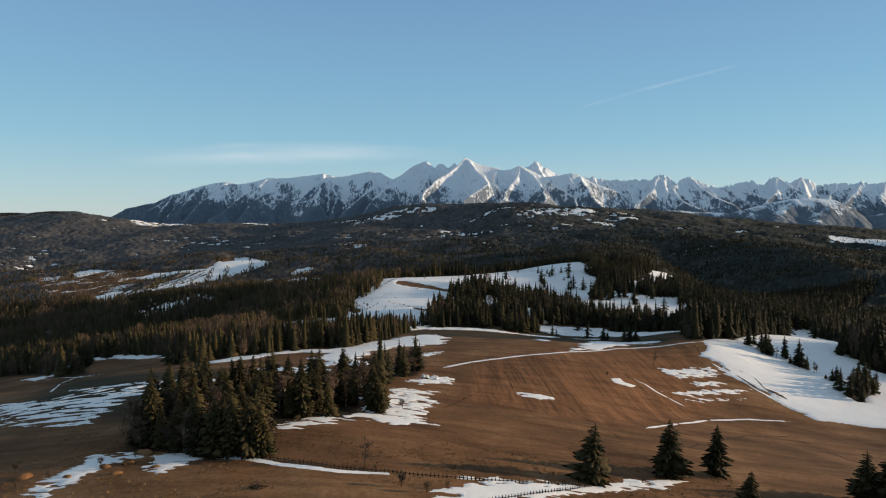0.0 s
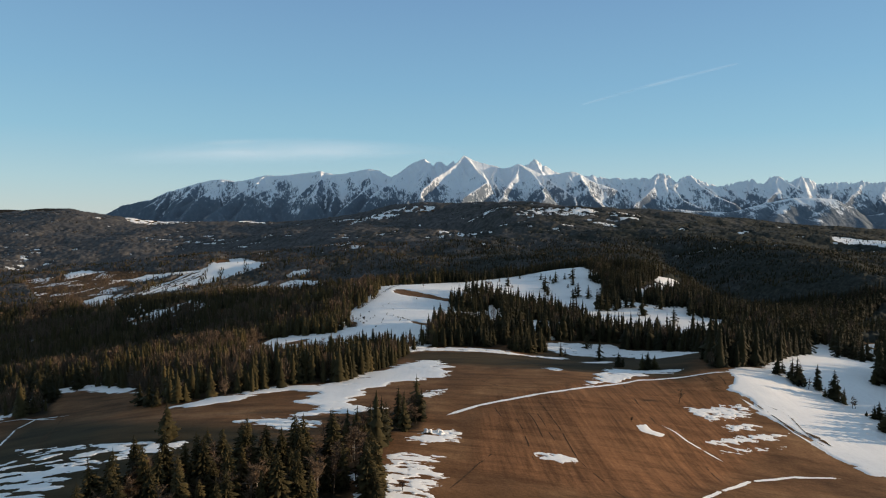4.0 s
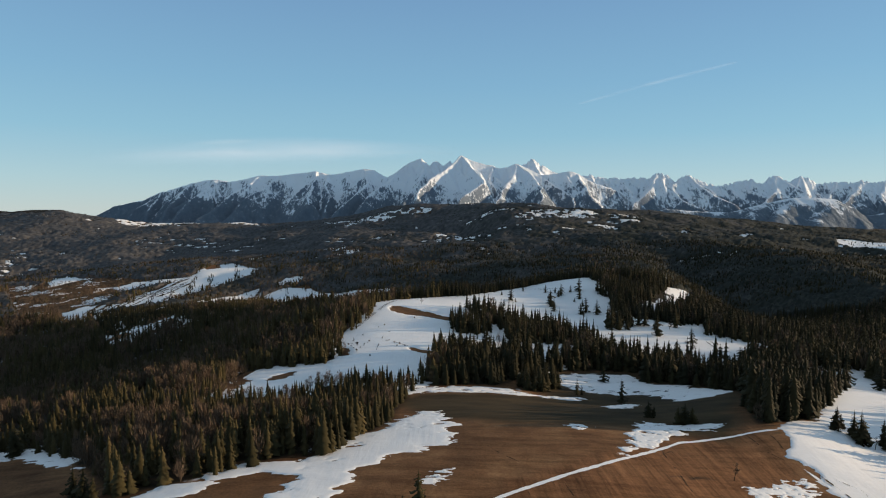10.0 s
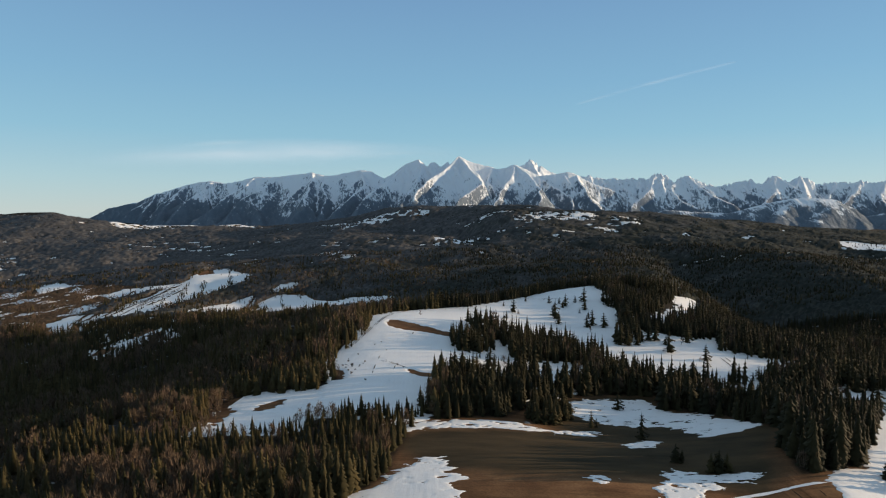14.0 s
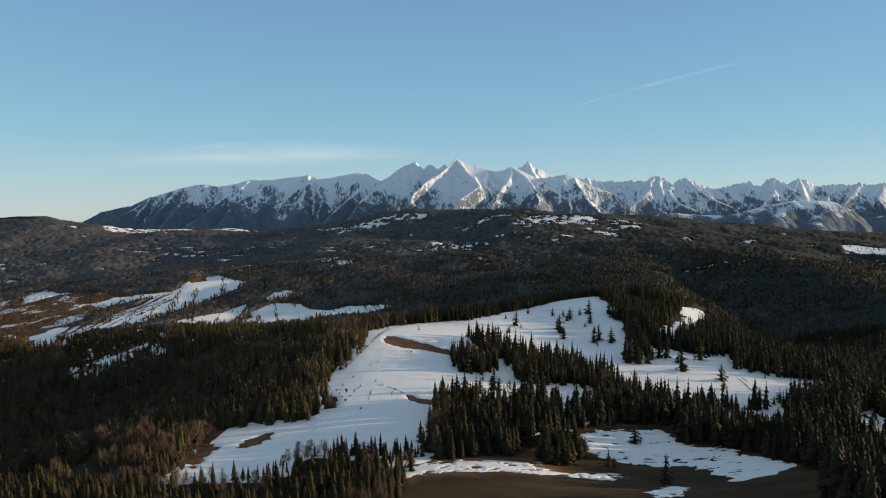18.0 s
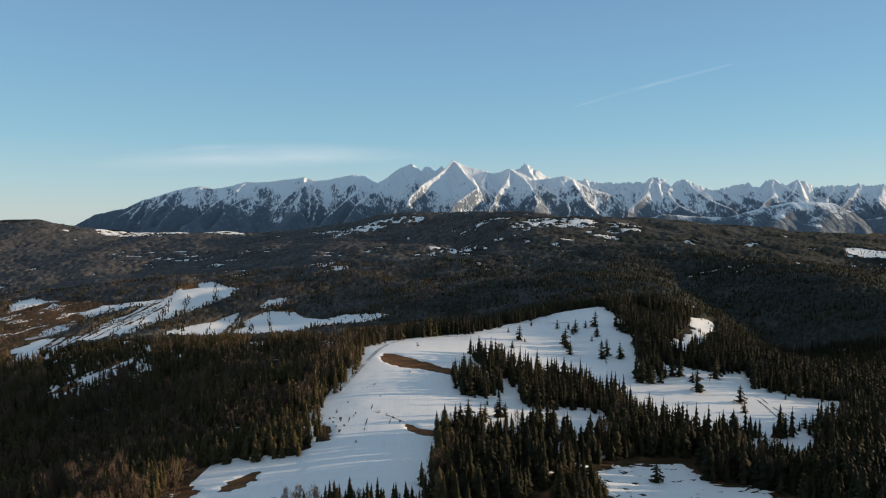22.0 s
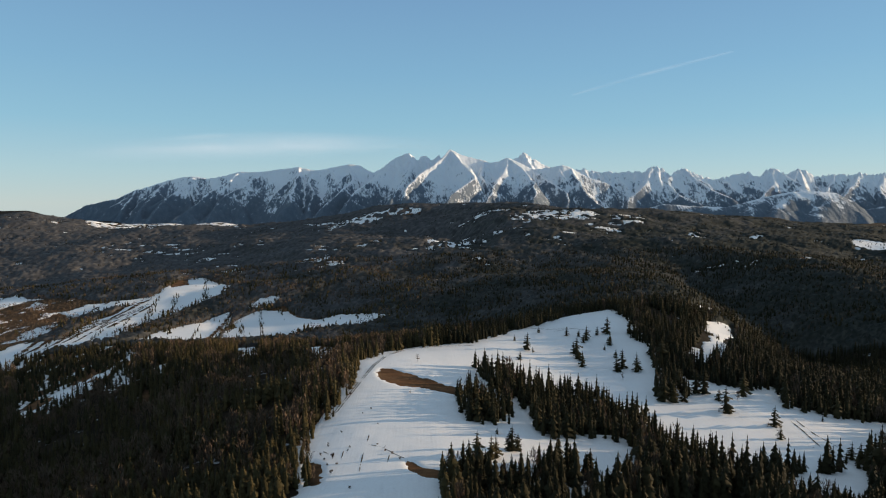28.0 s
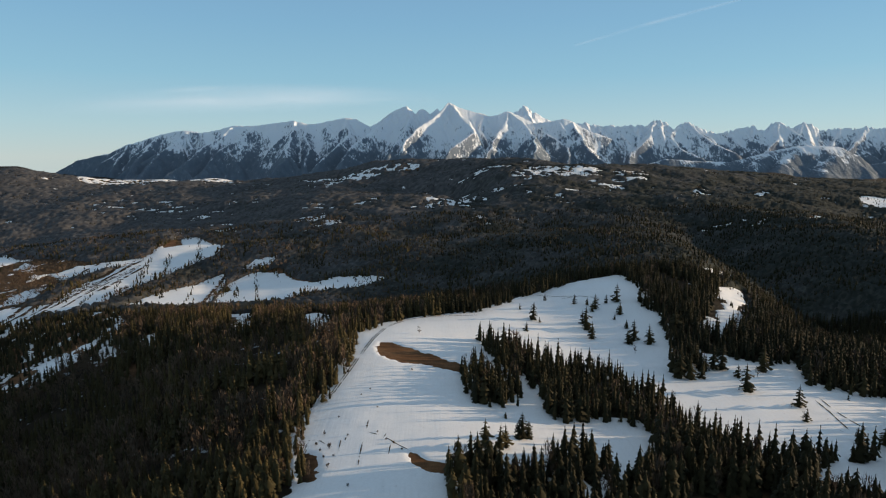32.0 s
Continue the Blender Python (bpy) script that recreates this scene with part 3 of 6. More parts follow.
FOREST["belt_foot"] = [(119.0, 640.1), (130.2, 598.8), (178.6, 598.8), (184.3, 563.7), (189.6, 506.7), (204.5, 485.5), (175.0, 438.6), (184.8, 427.7), (228.1, 439.9), (345.6, 585.7), (336.0, 633.6), (293.3, 642.3), (246.3, 645.1), (208.0, 670.0), (171.4, 682.1)]
FOREST["middle_band"] = [(-178, 1013), (-111, 903), (-85, 878), (-59, 927), (-16, 958), (42, 968), (108, 1044), (169, 1088), (223, 1114), (274, 1122), (307, 1215), (189, 1172), (112, 1223), (24, 1251), (-122, 1237), (-230, 1196)]
FOREST["right_ridge"] = [(272, 1118), (265, 1035), (273, 1021), (230, 977), (245, 955), (220, 867), (196, 797), (230, 803), (247, 857), (269, 830), (290, 819), (331, 832), (309, 781), (364, 762), (471, 754), (758, 1038), (619, 1084), (542, 1109), (350, 924), (335, 944), (290, 918), (292, 949), (342, 1010), (411, 1133), (378, 1135), (353, 1155), (307, 1215)]
FOREST["field_edge"] = [(172.5, 428.5), (163.5, 395.5), (182.9, 400.5), (203.5, 413.7), (208.9, 416.1), (280.6, 527.7), (302.6, 600.1), (234.1, 545.1)]
FOREST["field_back"] = [(339, 607), (343, 586), (418, 692), (399, 643), (369, 577), (363, 547), (490, 730), (544, 822), (437, 769)]
FOREST["field_edge_b"] = [(170, 419), (199, 405), (347, 650), (453, 749), (506, 764), (611, 819), (657, 881), (469, 801), (261, 645)]
FOREST["right_clump"] = [(212.3, 318.5), (214.6, 304.1), (226.2, 308.0), (246.2, 333.5), (248.3, 352.8), (229.7, 340.1)]
FOREST["right_wood"] = [(280, 420), (270, 388), (264, 372), (275, 355), (330, 350), (400, 400), (440, 470), (345, 420), (326, 440), (345, 480)]
FOREST["right_side"] = [(408, 590), (324, 433), (344, 411), (443, 456), (745, 769), (577, 742), (492, 702)]


def edge_distance(poly, x, y):
    """Signed distance from the outline of a plan area, positive inside."""
    best = np.full(np.shape(x), 1e18)
    inside = np.zeros(np.shape(x), bool)
    for (ax, ay), (bx, by) in zip(poly, poly[1:] + poly[:1]):
        dx, dy = bx - ax, by - ay
        k = np.clip(((x - ax) * dx + (y - ay) * dy) / (dx * dx + dy * dy + 1e-9), 0, 1)
        best = np.minimum(best, (x - ax - k * dx) ** 2 + (y - ay - k * dy) ** 2)
        with np.errstate(divide="ignore", invalid="ignore"):
            inside ^= ((ay > y) != (by > y)) & (x < ax + (y - ay) * dx / (by - ay))
    return np.where(inside, np.sqrt(best), -np.sqrt(best))


def mesh_object(name, verts, faces, material, parent=None, label="", smooth=True, attributes=None):
    me = bpy.data.meshes.new(name)
    verts, faces = np.asarray(verts, np.float32), np.asarray(faces, np.int32)
    k = faces.shape[1]
    me.vertices.add(len(verts))
    me.vertices.foreach_set("co", verts.ravel())
    me.loops.add(faces.size)
    me.loops.foreach_set("vertex_index", faces.ravel())
    me.polygons.add(len(faces))
    me.polygons.foreach_set("loop_start", np.arange(0, faces.size, k, dtype=np.int32))
    if smooth:
        me.polygons.foreach_set("use_smooth", np.ones(len(faces), bool))
    for key, values in (attributes or {}).items():
        me.attributes.new(key, "FLOAT", "POINT").data.foreach_set("value", np.asarray(values, np.float32))
    me.update(calc_edges=True)
    for m in material if isinstance(material, (list, tuple)) else [material]:
        me.materials.append(m)
    ob = new(name, me)
    if parent:
        ob.parent = parent
    if label:
        ob["label"] = label
    return ob


def grid_faces(rows, cols):
    i = np.arange((rows - 1) * cols).reshape(rows - 1, cols)[:, :-1].ravel()
    return np.stack([i, i + 1, i + cols + 1, i + cols], 1)


# the ground: one sheet, its mesh finer near the path
ROW_Y = np.concatenate([np.linspace(-900, 60, 33)[:-1], 60 + np.geomspace(40, 4780, 430) - 40])
COLS = 400


def half_width(y):
    return 1.02 * np.sqrt((np.maximum(y, -300) + 120) ** 2 + 150.0 ** 2) + np.where(y < 60, 500.0 * np.clip((60 - y) / 300, 0, 1), 0)


SIDE = np.linspace(-1, 1, COLS)
GX = half_width(ROW_Y)[:, None] * SIDE[None]
GY = np.repeat(ROW_Y[:, None], COLS, 1)
GZ = land(GX, GY)


def ground_z(x, y):
    """Height of the ground sheet itself."""
    x, y = np.asarray(x, float), np.asarray(y, float)
    r = np.clip(np.interp(y, ROW_Y, np.arange(len(ROW_Y))), 0, len(ROW_Y) - 1.001)
    i = r.astype(int)
    f = r - i
    w0, w1 = half_width(ROW_Y[i]), half_width(ROW_Y[i + 1])
    c = np.clip((x / (w0 * (1 - f) + w1 * f) + 1) / 2 * (COLS - 1), 0, COLS - 1.001)
    j = c.astype(int)
    g = c - j
    return (GZ[i, j] * (1 - g) + GZ[i, j + 1] * g) * (1 - f) + (GZ[i + 1, j] * (1 - g) + GZ[i + 1, j + 1] * g) * f


def wooded(x, y, fray=6.0):
    """How far inside woodland a place lies, in metres; far land is wooded but for its clearings."""
    x, y = np.asarray(x, float), np.asarray(y, float)
    sd = np.full(x.shape, -1e3)
    for poly in FOREST.values():
        sd = np.maximum(sd, edge_distance(poly, x, y))
    # land behind the meadows is all woodland
    back = np.minimum(y - 1120 + 0.25 * np.abs(x) - 60 * (x > 150), 60)
    left = np.minimum(-(x + 330) - 0.1 * np.abs(y - 700), np.minimum(y - 470, 60))
    right = np.minimum(np.minimum(x - 400, y - 760 + 0.2 * (x - 400)), 60)
    sd = np.maximum(sd, np.maximum(np.maximum(back, left), right))
    # a broken belt along the sunny side of the near fields
    belt = np.minimum(x - 0.80 * y - 52, 0.80 * y + 120 - x)
    belt = np.minimum(belt, np.minimum(y - 90, 800 - y)) - 40 * (fbm(x / 30, y / 30, 19) > 0.58)
    sd = np.maximum(sd, belt)
    sd = np.maximum(sd, np.minimum(np.minimum(x - 250, y - 930), 60))
    for key in ("hollow", "hollow_b", "hollow_c", "hollow_pocket", "clearing", "far_plain"):
        sd = np.minimum(sd, -edge_distance(BARE_GROUND[key], x, y))
    return sd + (fbm(x / 14, y / 14, 41) - 0.5) * fray


def open_snow(x, y, names):
    sd = np.full(np.shape(x), -1e3)
    for key in names:
        sd = np.maximum(sd, edge_distance(SNOW[key], x, y))
    return sd


def thin_snow(x, y):
    """Small snowy clearings strewn over the far woods, positive inside, in metres."""
    return np.minimum((fbm(x / 46, y / 17, 43, 5) * 0.6 + fbm(x / 160, y / 220, 47, 3) * 0.4 - 0.602) * 110, np.minimum(y - 1750, 3900 - y))


FAR_SNOW = [k for k in SNOW if k.startswith(("valley", "far", "pocket")) and k not in ("valley_thin", "far_thin")]
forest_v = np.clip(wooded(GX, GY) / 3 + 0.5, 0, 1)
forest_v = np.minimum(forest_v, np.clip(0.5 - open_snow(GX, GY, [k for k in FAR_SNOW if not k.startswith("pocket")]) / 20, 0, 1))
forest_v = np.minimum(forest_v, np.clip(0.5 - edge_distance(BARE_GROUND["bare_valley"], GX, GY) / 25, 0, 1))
field_v = np.clip(edge_distance([(5, 215), (60, 205), (100, 245), (140, 290), (165, 400), (90, 365), (20, 310)], GX, GY) / 8 + 0.5, 0, 1)
# dark field and hollow: olive grass with the wood's shade painted in
shade_dull_v = np.clip(np.maximum(edge_distance(BARE_GROUND["dark_field"], GX, GY), edge_distance(BARE_GROUND["hollow"], GX, GY)) / 12 + 0.5, 0, 1) * 0.92
# shade beside the copse, put into the ground colour
shade_dull_v = np.maximum(shade_dull_v, np.clip(edge_distance([(-150, 200), (-60, 150), (-30, 165), (-60, 240), (-120, 260), (-190, 300)], GX, GY) / 15 + 0.5, 0, 1))
# valley thickets and far plain, only dulled in colour
shade_dull_v = np.maximum(shade_dull_v, 0.5 * np.clip(edge_distance(BARE_GROUND["bare_valley"], GX, GY) / 25 + 0.5, 0, 1))
shade_dull_v = np.maximum(shade_dull_v, 0.8 * np.clip(edge_distance(BARE_GROUND["far_plain"], GX, GY) / 30 + 0.5, 0, 1))
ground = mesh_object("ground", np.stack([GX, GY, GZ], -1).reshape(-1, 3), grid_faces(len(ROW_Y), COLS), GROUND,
                     attributes={"forest": forest_v.ravel(), "field": field_v.ravel(), "shade_dull": shade_dull_v.ravel()})
tagged(ground, "rolling brown winter grassland and dark forest floor", "ground", kind="structure")


# ---- snow lying on the ground ----
def snow_sheet(key, poly, cell, fray, size, far, depth=0.2, keep_off_woods=True):
    p = np.array(poly)
    x0, y0 = p.min(0) - 2 * cell - fray
    x1, y1 = p.max(0) + 2 * cell + fray
    xs, ys = np.arange(x0, x1, cell), np.arange(y0, y1, cell)
    x, y = np.meshgrid(xs, ys)
    sd = edge_distance(poly, x, y)
    narrow = key in ("ditch_b", "fence_strip")
    if narrow:
        fray = 0.22
        sd = sd - 0.2
    sd = sd + (fbm(x / (5 * fray), y / (2.2 * fray), 5, 5) - 0.5) * 5.0 * fray
    if key == "far_thin":
        sd = np.minimum(sd, thin_snow(x, y))
    elif key == "valley_thin":
        sd = np.minimum(sd, (fbm(x / 18, y / 45, 33, 5) - 0.585) * 40)
    elif key == "valley_f":
        sd = np.minimum(sd, (fbm(x / 16, y / 40, 31, 5) - 0.545) * 60)
    elif key in FAR_SNOW:
        sd = sd + (fbm(x / 40, y / 60, 31, 5) - (0.42 if key in ("far_a", "far_b", "far_c", "far_d") else 0.52)) * (150 if key.startswith("far") else 45)
        if key.startswith("far") and key != "far_d":
            sd = np.minimum(sd, (fbm(x / 16, y / 26, 35, 4) - 0.45) * 60)
    elif size < 120 and not narrow:
        thin = fbm(x / 7, y / 2.4, 29, 4)
        gone = 0.47 if key.startswith("left_field") else 0.30
        sd = np.where(thin < gone, np.minimum(sd, (thin - gone + 0.02) * 60), sd)
    if key.startswith(("field", "meadow", "patch", "clearing", "left_strip", "copse")) and not narrow:
        u, w = x * 0.96 + y * 0.28 + 16 * fbm(x / 22, y / 22, 81, 3), y * 0.96 - x * 0.28 + 12 * fbm(x / 22, y / 22, 83, 3)
        sd = sd + (fbm(u / 13, w / 5.0, 71, 5) - 0.5) * np.clip(size * 0.12, 3, 9) + (fbm(u / 3.4, w / 2.2, 75, 4) - 0.5) * 4.5
        sd = np.minimum(sd, (fbm(u / 10, w / 4.0, 73, 4) - 0.24) * 30)
    if key.startswith("high"):
        sd = sd + 12
    if not narrow and far < 500:
        sd = sd + (fbm(x / 3.6, y / 1.3, 63, 4) - 0.5) * 4.5
        crumb = fbm(x / 1.9, y / 0.8, 67, 4)
        sd = sd + (crumb - 0.5) * 3.2 - 9 * np.clip(0.30 - fbm(x / 4, y / 1.5, 69, 4), 0, 1) * 10 * (size < 120)
    if keep_off_woods:
        sd = np.minimum(sd, -wooded(x, y, 6) + (11 if key.startswith("high") else 5))
    for bare in [k for k in BARE_GROUND if k.startswith("brown")]:
        sd = np.minimum(sd, -edge_distance(BARE_GROUND[bare], x, y) + (fbm(x / 6, y / 4, 37) - 0.5) * 9)
    lift = np.clip(sd * depth * 0.5, -3 * depth, depth)
    z = ground_z(x, y) + lift
    faces = grid_faces(len(ys), len(xs))
    keep = (lift.ravel()[faces] > -2.9 * depth).any(1)
    faces = faces[keep]
    used, flat = np.unique(faces, return_inverse=True)
    verts = np.stack([x, y, z], -1).reshape(-1, 3)[used]
    if len(faces) == 0:
        return None
    ob = mesh_object("snow_patch", verts, flat.reshape(faces.shape), SNOW_MAT)
    return tagged(ob, SNOW_LABEL.get(key, "patch of old white snow lying on brown winter grass"), "snow patch", kind="stuff")


SNOW["far_thin"] = [(-1700, 1760), (1500, 1760), (2000, 3280), (-900, 3300), (-950, 3880), (-2200, 3880), (-2300, 3280)]
SNOW_LABEL = {"far_thin": "small snowy clearings strewn over far wooded hills", "high_meadow": "wide snow-covered meadow between belts of spruce", "right_field": "snow-covered field beside a brown ploughed field"}
for key, poly in SNOW.items():
    p = np.array(poly)
    size, far = float(np.sqrt(abs(np.prod(p.max(0) - p.min(0))))), float(p[:, 1].mean())
    cell = np.clip(far / (620 if size < 130 else 330), 0.42, 7.0) if size < 250 else np.clip(far / 330, 1.2, 7.0)
    snow_sheet(key, poly, cell, np.clip(size * 0.03, 0.5, 4), size, far, np.clip(far / 1100, 0.16, 2.0), keep_off_woods=key not in FAR_SNOW and key not in ("valley_thin", "far_thin"))


# ---- mountains ----
FRONT_CREST = [(-2655, -41), (-2590, -6), (-2482, 53), (-2247, 104), (-2118, 164), (-2011, 189), (-1883, 232), (-1746, 257), (-1691, 261), (-1585, 244), (-1457, 266), (-1371, 291), (-1201, 291), (-1116, 304), (-932, 325), (-838, 300), (-774, 304), (-710, 317), (-569, 342), (-496, 338), (-390, 278), (-325, 317), (-239, 381), (-132, 427), (-90, 393), (-60, 368), (-34, 402), (-4, 402), (39, 368), (90, 406), (112, 377), (176, 453), (232, 419), (339, 385), (425, 368), (468, 351), (533, 360), (597, 389), (662, 360), (718, 334), (792, 300), (878, 308), (942, 317), (1007, 330), (1072, 313), (1133, 274), (1203, 240), (1311, 206), (1464, 137), (1640, 42)]
FRONT_SPURS = [
    [(-2118, 4700, 164), (-2107, 4556, 86), (-2082, 4396, 4)],
    [(-1883, 4700, 232), (-1915, 4524, 134), (-1874, 4244, -6)],
    [(-1691, 4700, 261), (-1734, 4532, 167), (-1778, 4388, 92), (-1769, 4132, -31)],
    [(-1371, 4700, 291), (-1421, 4556, 209), (-1491, 4396, 124), (-1578, 4076, -30)],
    [(-1201, 4700, 291), (-1298, 4516, 187), (-1383, 4396, 123), (-1395, 4132, -5)],
    [(-932, 4700, 325), (-907, 4468, 194), (-904, 4204, 59), (-936, 4012, -30)],
    [(-838, 4700, 300), (-842, 4556, 217), (-765, 4396, 131), (-762, 4156, 13)],
    [(-569, 4700, 342), (-514, 4508, 232), (-577, 4332, 138), (-665, 4140, 43)],
    [(-239, 4700, 381), (-340, 4500, 264), (-453, 4284, 148), (-524, 4068, 43)],
    [(-132, 4700, 427), (-120, 4524, 323), (-142, 4316, 208), (-244, 4036, 68)],
    [(176, 4700, 453), (70, 4508, 338), (-64, 4332, 240), (-154, 4092, 117)],
    [(176, 4700, 453), (274, 4484, 324), (302, 4308, 227), (192, 4148, 144), (83, 3868, 14)],
    [(425, 4700, 368), (401, 4524, 265), (428, 4308, 148), (329, 4068, 31)],
    [(597, 4700, 389), (564, 4508, 277), (472, 4348, 189), (358, 4052, 42)],
    [(597, 4700, 389), (694, 4548, 299), (752, 4356, 193), (651, 3988, 13)],
    [(792, 4700, 300), (885, 4516, 195), (978, 4380, 122), (895, 4092, -18)],
    [(1072, 4700, 313), (1076, 4468, 181), (1101, 4308, 97), (1201, 4084, -11)],
]
REAR_CREST = [(530, 318), (641, 358), (698, 397), (743, 433), (796, 402), (886, 340), (1021, 291), (1199, 309), (1271, 291), (1325, 278), (1401, 282), (1469, 273), (1580, 287), (1670, 282), (1737, 322), (1781, 322), (1827, 300), (1886, 251), (1939, 296), (1984, 309), (2098, 256), (2188, 229), (2278, 229), (2368, 251), (2458, 269), (2493, 282), (2539, 247), (2594, 242), (2637, 291), (2691, 305), (2751, 278), (2806, 251), (2854, 282), (2885, 300), (2954, 287), (3023, 233), (3091, 247), (3181, 256), (3294, 251), (3384, 269), (3453, 247), (3580, 264), (3908, 247), (4273, 229)]
REAR_SPURS = [
    [(743, 4860, 433), (768, 4740, 337), (772, 4584, 218)],
    [(1199, 4860, 309), (1225, 4752, 225), (1145, 4602, 114)],
    [(1469, 4860, 273), (1398, 4740, 181), (1403, 4572, 59)],
    [(1737, 4860, 322), (1638, 4704, 201), (1472, 4566, 100), (1372, 4404, -11)],
    [(1827, 4860, 300), (1824, 4734, 202), (1868, 4572, 83)],
    [(1984, 4860, 309), (1806, 4746, 220), (1848, 4596, 109), (1964, 4500, 41)],
    [(1984, 4860, 309), (2035, 4746, 220), (2077, 4662, 157), (2222, 4560, 83)],
    [(2493, 4860, 282), (2441, 4740, 189), (2590, 4626, 105)],
    [(2691, 4860, 305), (2609, 4710, 188), (2437, 4566, 83)],
    [(2885, 4860, 300), (2753, 4716, 188), (2804, 4596, 100)],
    [(3181, 4860, 256), (3056, 4734, 158), (2926, 4632, 83)],
    [(3384, 4860, 269), (3207, 4710, 153), (3041, 4578, 58)],
    [(3580, 4860, 264), (3423, 4692, 136), (3392, 4560, 40)],
]
FOOT_CREST = [(1445, -11), (1646, 42), (1849, 25), (2093, 17), (2375, 89), (2537, 121), (2699, 125), (2842, 113), (2946, 65), (3072, -8), (3275, 24), (3688, -25)]
FOOT_SPURS = [
    [(2537, 4380, 121), (2408, 4260, 41), (2219, 4092, -64)],
    [(2842, 4380, 113), (2651, 4236, 17), (2516, 4080, -79)],
    [(2946, 4380, 65), (2918, 4266, -11), (2913, 4128, -97)],
    [(3275, 4380, 24), (3129, 4236, -69), (3118, 4116, -142)],
    [(2375, 4380, 89), (2198, 4272, 17), (2054, 4140, -65)],
    [(1646, 4380, 42), (1670, 4284, -21), (1661, 4212, -67)],
]


def fall(x, y, line, blunt):
    """Height at (x, y) of the flanks of one ridge line, rounded along its top, and how far off that line is."""
    best, near = np.full(x.shape, -1e4), np.full(x.shape, 1e4)
    for (ax, ay, az), (bx, by, bz) in zip(line, line[1:]):
        dx, dy = bx - ax, by - ay
        k = np.clip(((x - ax) * dx + (y - ay) * dy) / (dx * dx + dy * dy + 1e-9), 0, 1)
        d = np.sqrt((x - ax - k * dx) ** 2 + (y - ay - k * dy) ** 2 + blunt ** 2) - blunt
        best = np.maximum(best, az + (bz - az) * k - 0.55 * d - 200 * (1 - np.exp(-d * 0.95 / 200)))
        near = np.minimum(near, d)
    return best, near


def mountain(name, crest, spurs, y_crest, reach, base, cols, rows, seed, label, jag, snowy=1.0, side=26, blunt=5.0):
    """A range: a crest line with spurs that run down towards the viewer, each side falling away into gullies."""
    c = np.array(crest, float)
    xs = np.linspace(c[0, 0], c[-1, 0], cols)
    ys = np.concatenate([y_crest + np.array([150, 70, 32]), y_crest + 12 - (reach + 12) * np.linspace(0, 1, rows) ** 1.12])
    x, y = np.meshgrid(xs, ys)
    down = np.clip((y_crest - y) / 120, 0, 1)
    wx = x + ((fbm(x / 150, y / 150, seed, 4) - 0.47) * 70 + (fbm(x / 26, y / 40, seed + 3, 3) - 0.45) * 14) * down
    wy = y + (fbm(x / 120, y / 120, seed + 5, 4) - 0.47) * 50 * down
    rng = np.random.default_rng(seed)
    lines = [[(a, y_crest, b) for a, b in crest]] + [list(l) for l in spurs]
    # side ribs that branch off the spurs and the crest
    for l in list(lines[1:]):
        for (ax, ay, az), (bx, by, bz) in zip(l, l[1:]):
            for k in rng.uniform(0.15, 0.9, 1):
                q = np.array([ax + (bx - ax) * k, ay + (by - ay) * k, az + (bz - az) * k - 6])
                turn, run = rng.choice((-1, 1)) * rng.uniform(0.5, 1.0), rng.uniform(90, 190)
                lines.append([tuple(q), (q[0] + run * turn, q[1] - run * 0.8, q[2] - run * rng.uniform(0.68, 0.85))])
    for k in range(side):
        t = rng.uniform(0.02, 0.98) * (len(crest) - 1)
        i = int(t)
        a, b = c[i] + (c[i + 1] - c[i]) * (t - i)
        run = rng.uniform(110, 240)
        lines.append([(a, y_crest, b - 4), (a + run * rng.uniform(-0.7, 0.7), y_crest - run, b - run * rng.uniform(0.66, 0.8))])
    z, near = np.full(x.shape, float(base)), np.full(x.shape, 1e4)
    for l in lines:
        h, d = fall(wx, wy, l, blunt)
        z, near = np.maximum(z, h), np.minimum(near, d)
    z = z + (0.40 - np.abs(2 * fbm(x / 26, y / 90, seed + 2, 4) - 0.94)) * jag * np.clip(1.25 - 1.1 * down, 0.15, 1)
    z = z + (fbm(x / 13, y / 18, seed + 9, 3) - 0.44) * 5
    z = np.maximum(z, base)
    peak = float(c[:, 1].max())
    ob = mesh_object(name, np.stack([x, y, z], -1).reshape(-1, 3), grid_faces(len(ys), cols)[:, ::-1], MOUNTAIN,
                     attributes={"level": np.clip((z - base) / (peak - base), 0, 1).ravel() * snowy, "rib": np.exp(-near / 45).ravel()})
    return tagged(ob, label, "mountain range", kind="structure")


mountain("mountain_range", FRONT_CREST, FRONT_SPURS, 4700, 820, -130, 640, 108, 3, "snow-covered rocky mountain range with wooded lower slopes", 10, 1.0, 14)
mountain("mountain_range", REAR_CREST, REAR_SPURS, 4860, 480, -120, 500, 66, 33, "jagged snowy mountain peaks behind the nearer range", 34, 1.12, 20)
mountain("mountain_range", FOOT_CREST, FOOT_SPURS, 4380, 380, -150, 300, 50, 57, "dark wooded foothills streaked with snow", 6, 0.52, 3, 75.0)


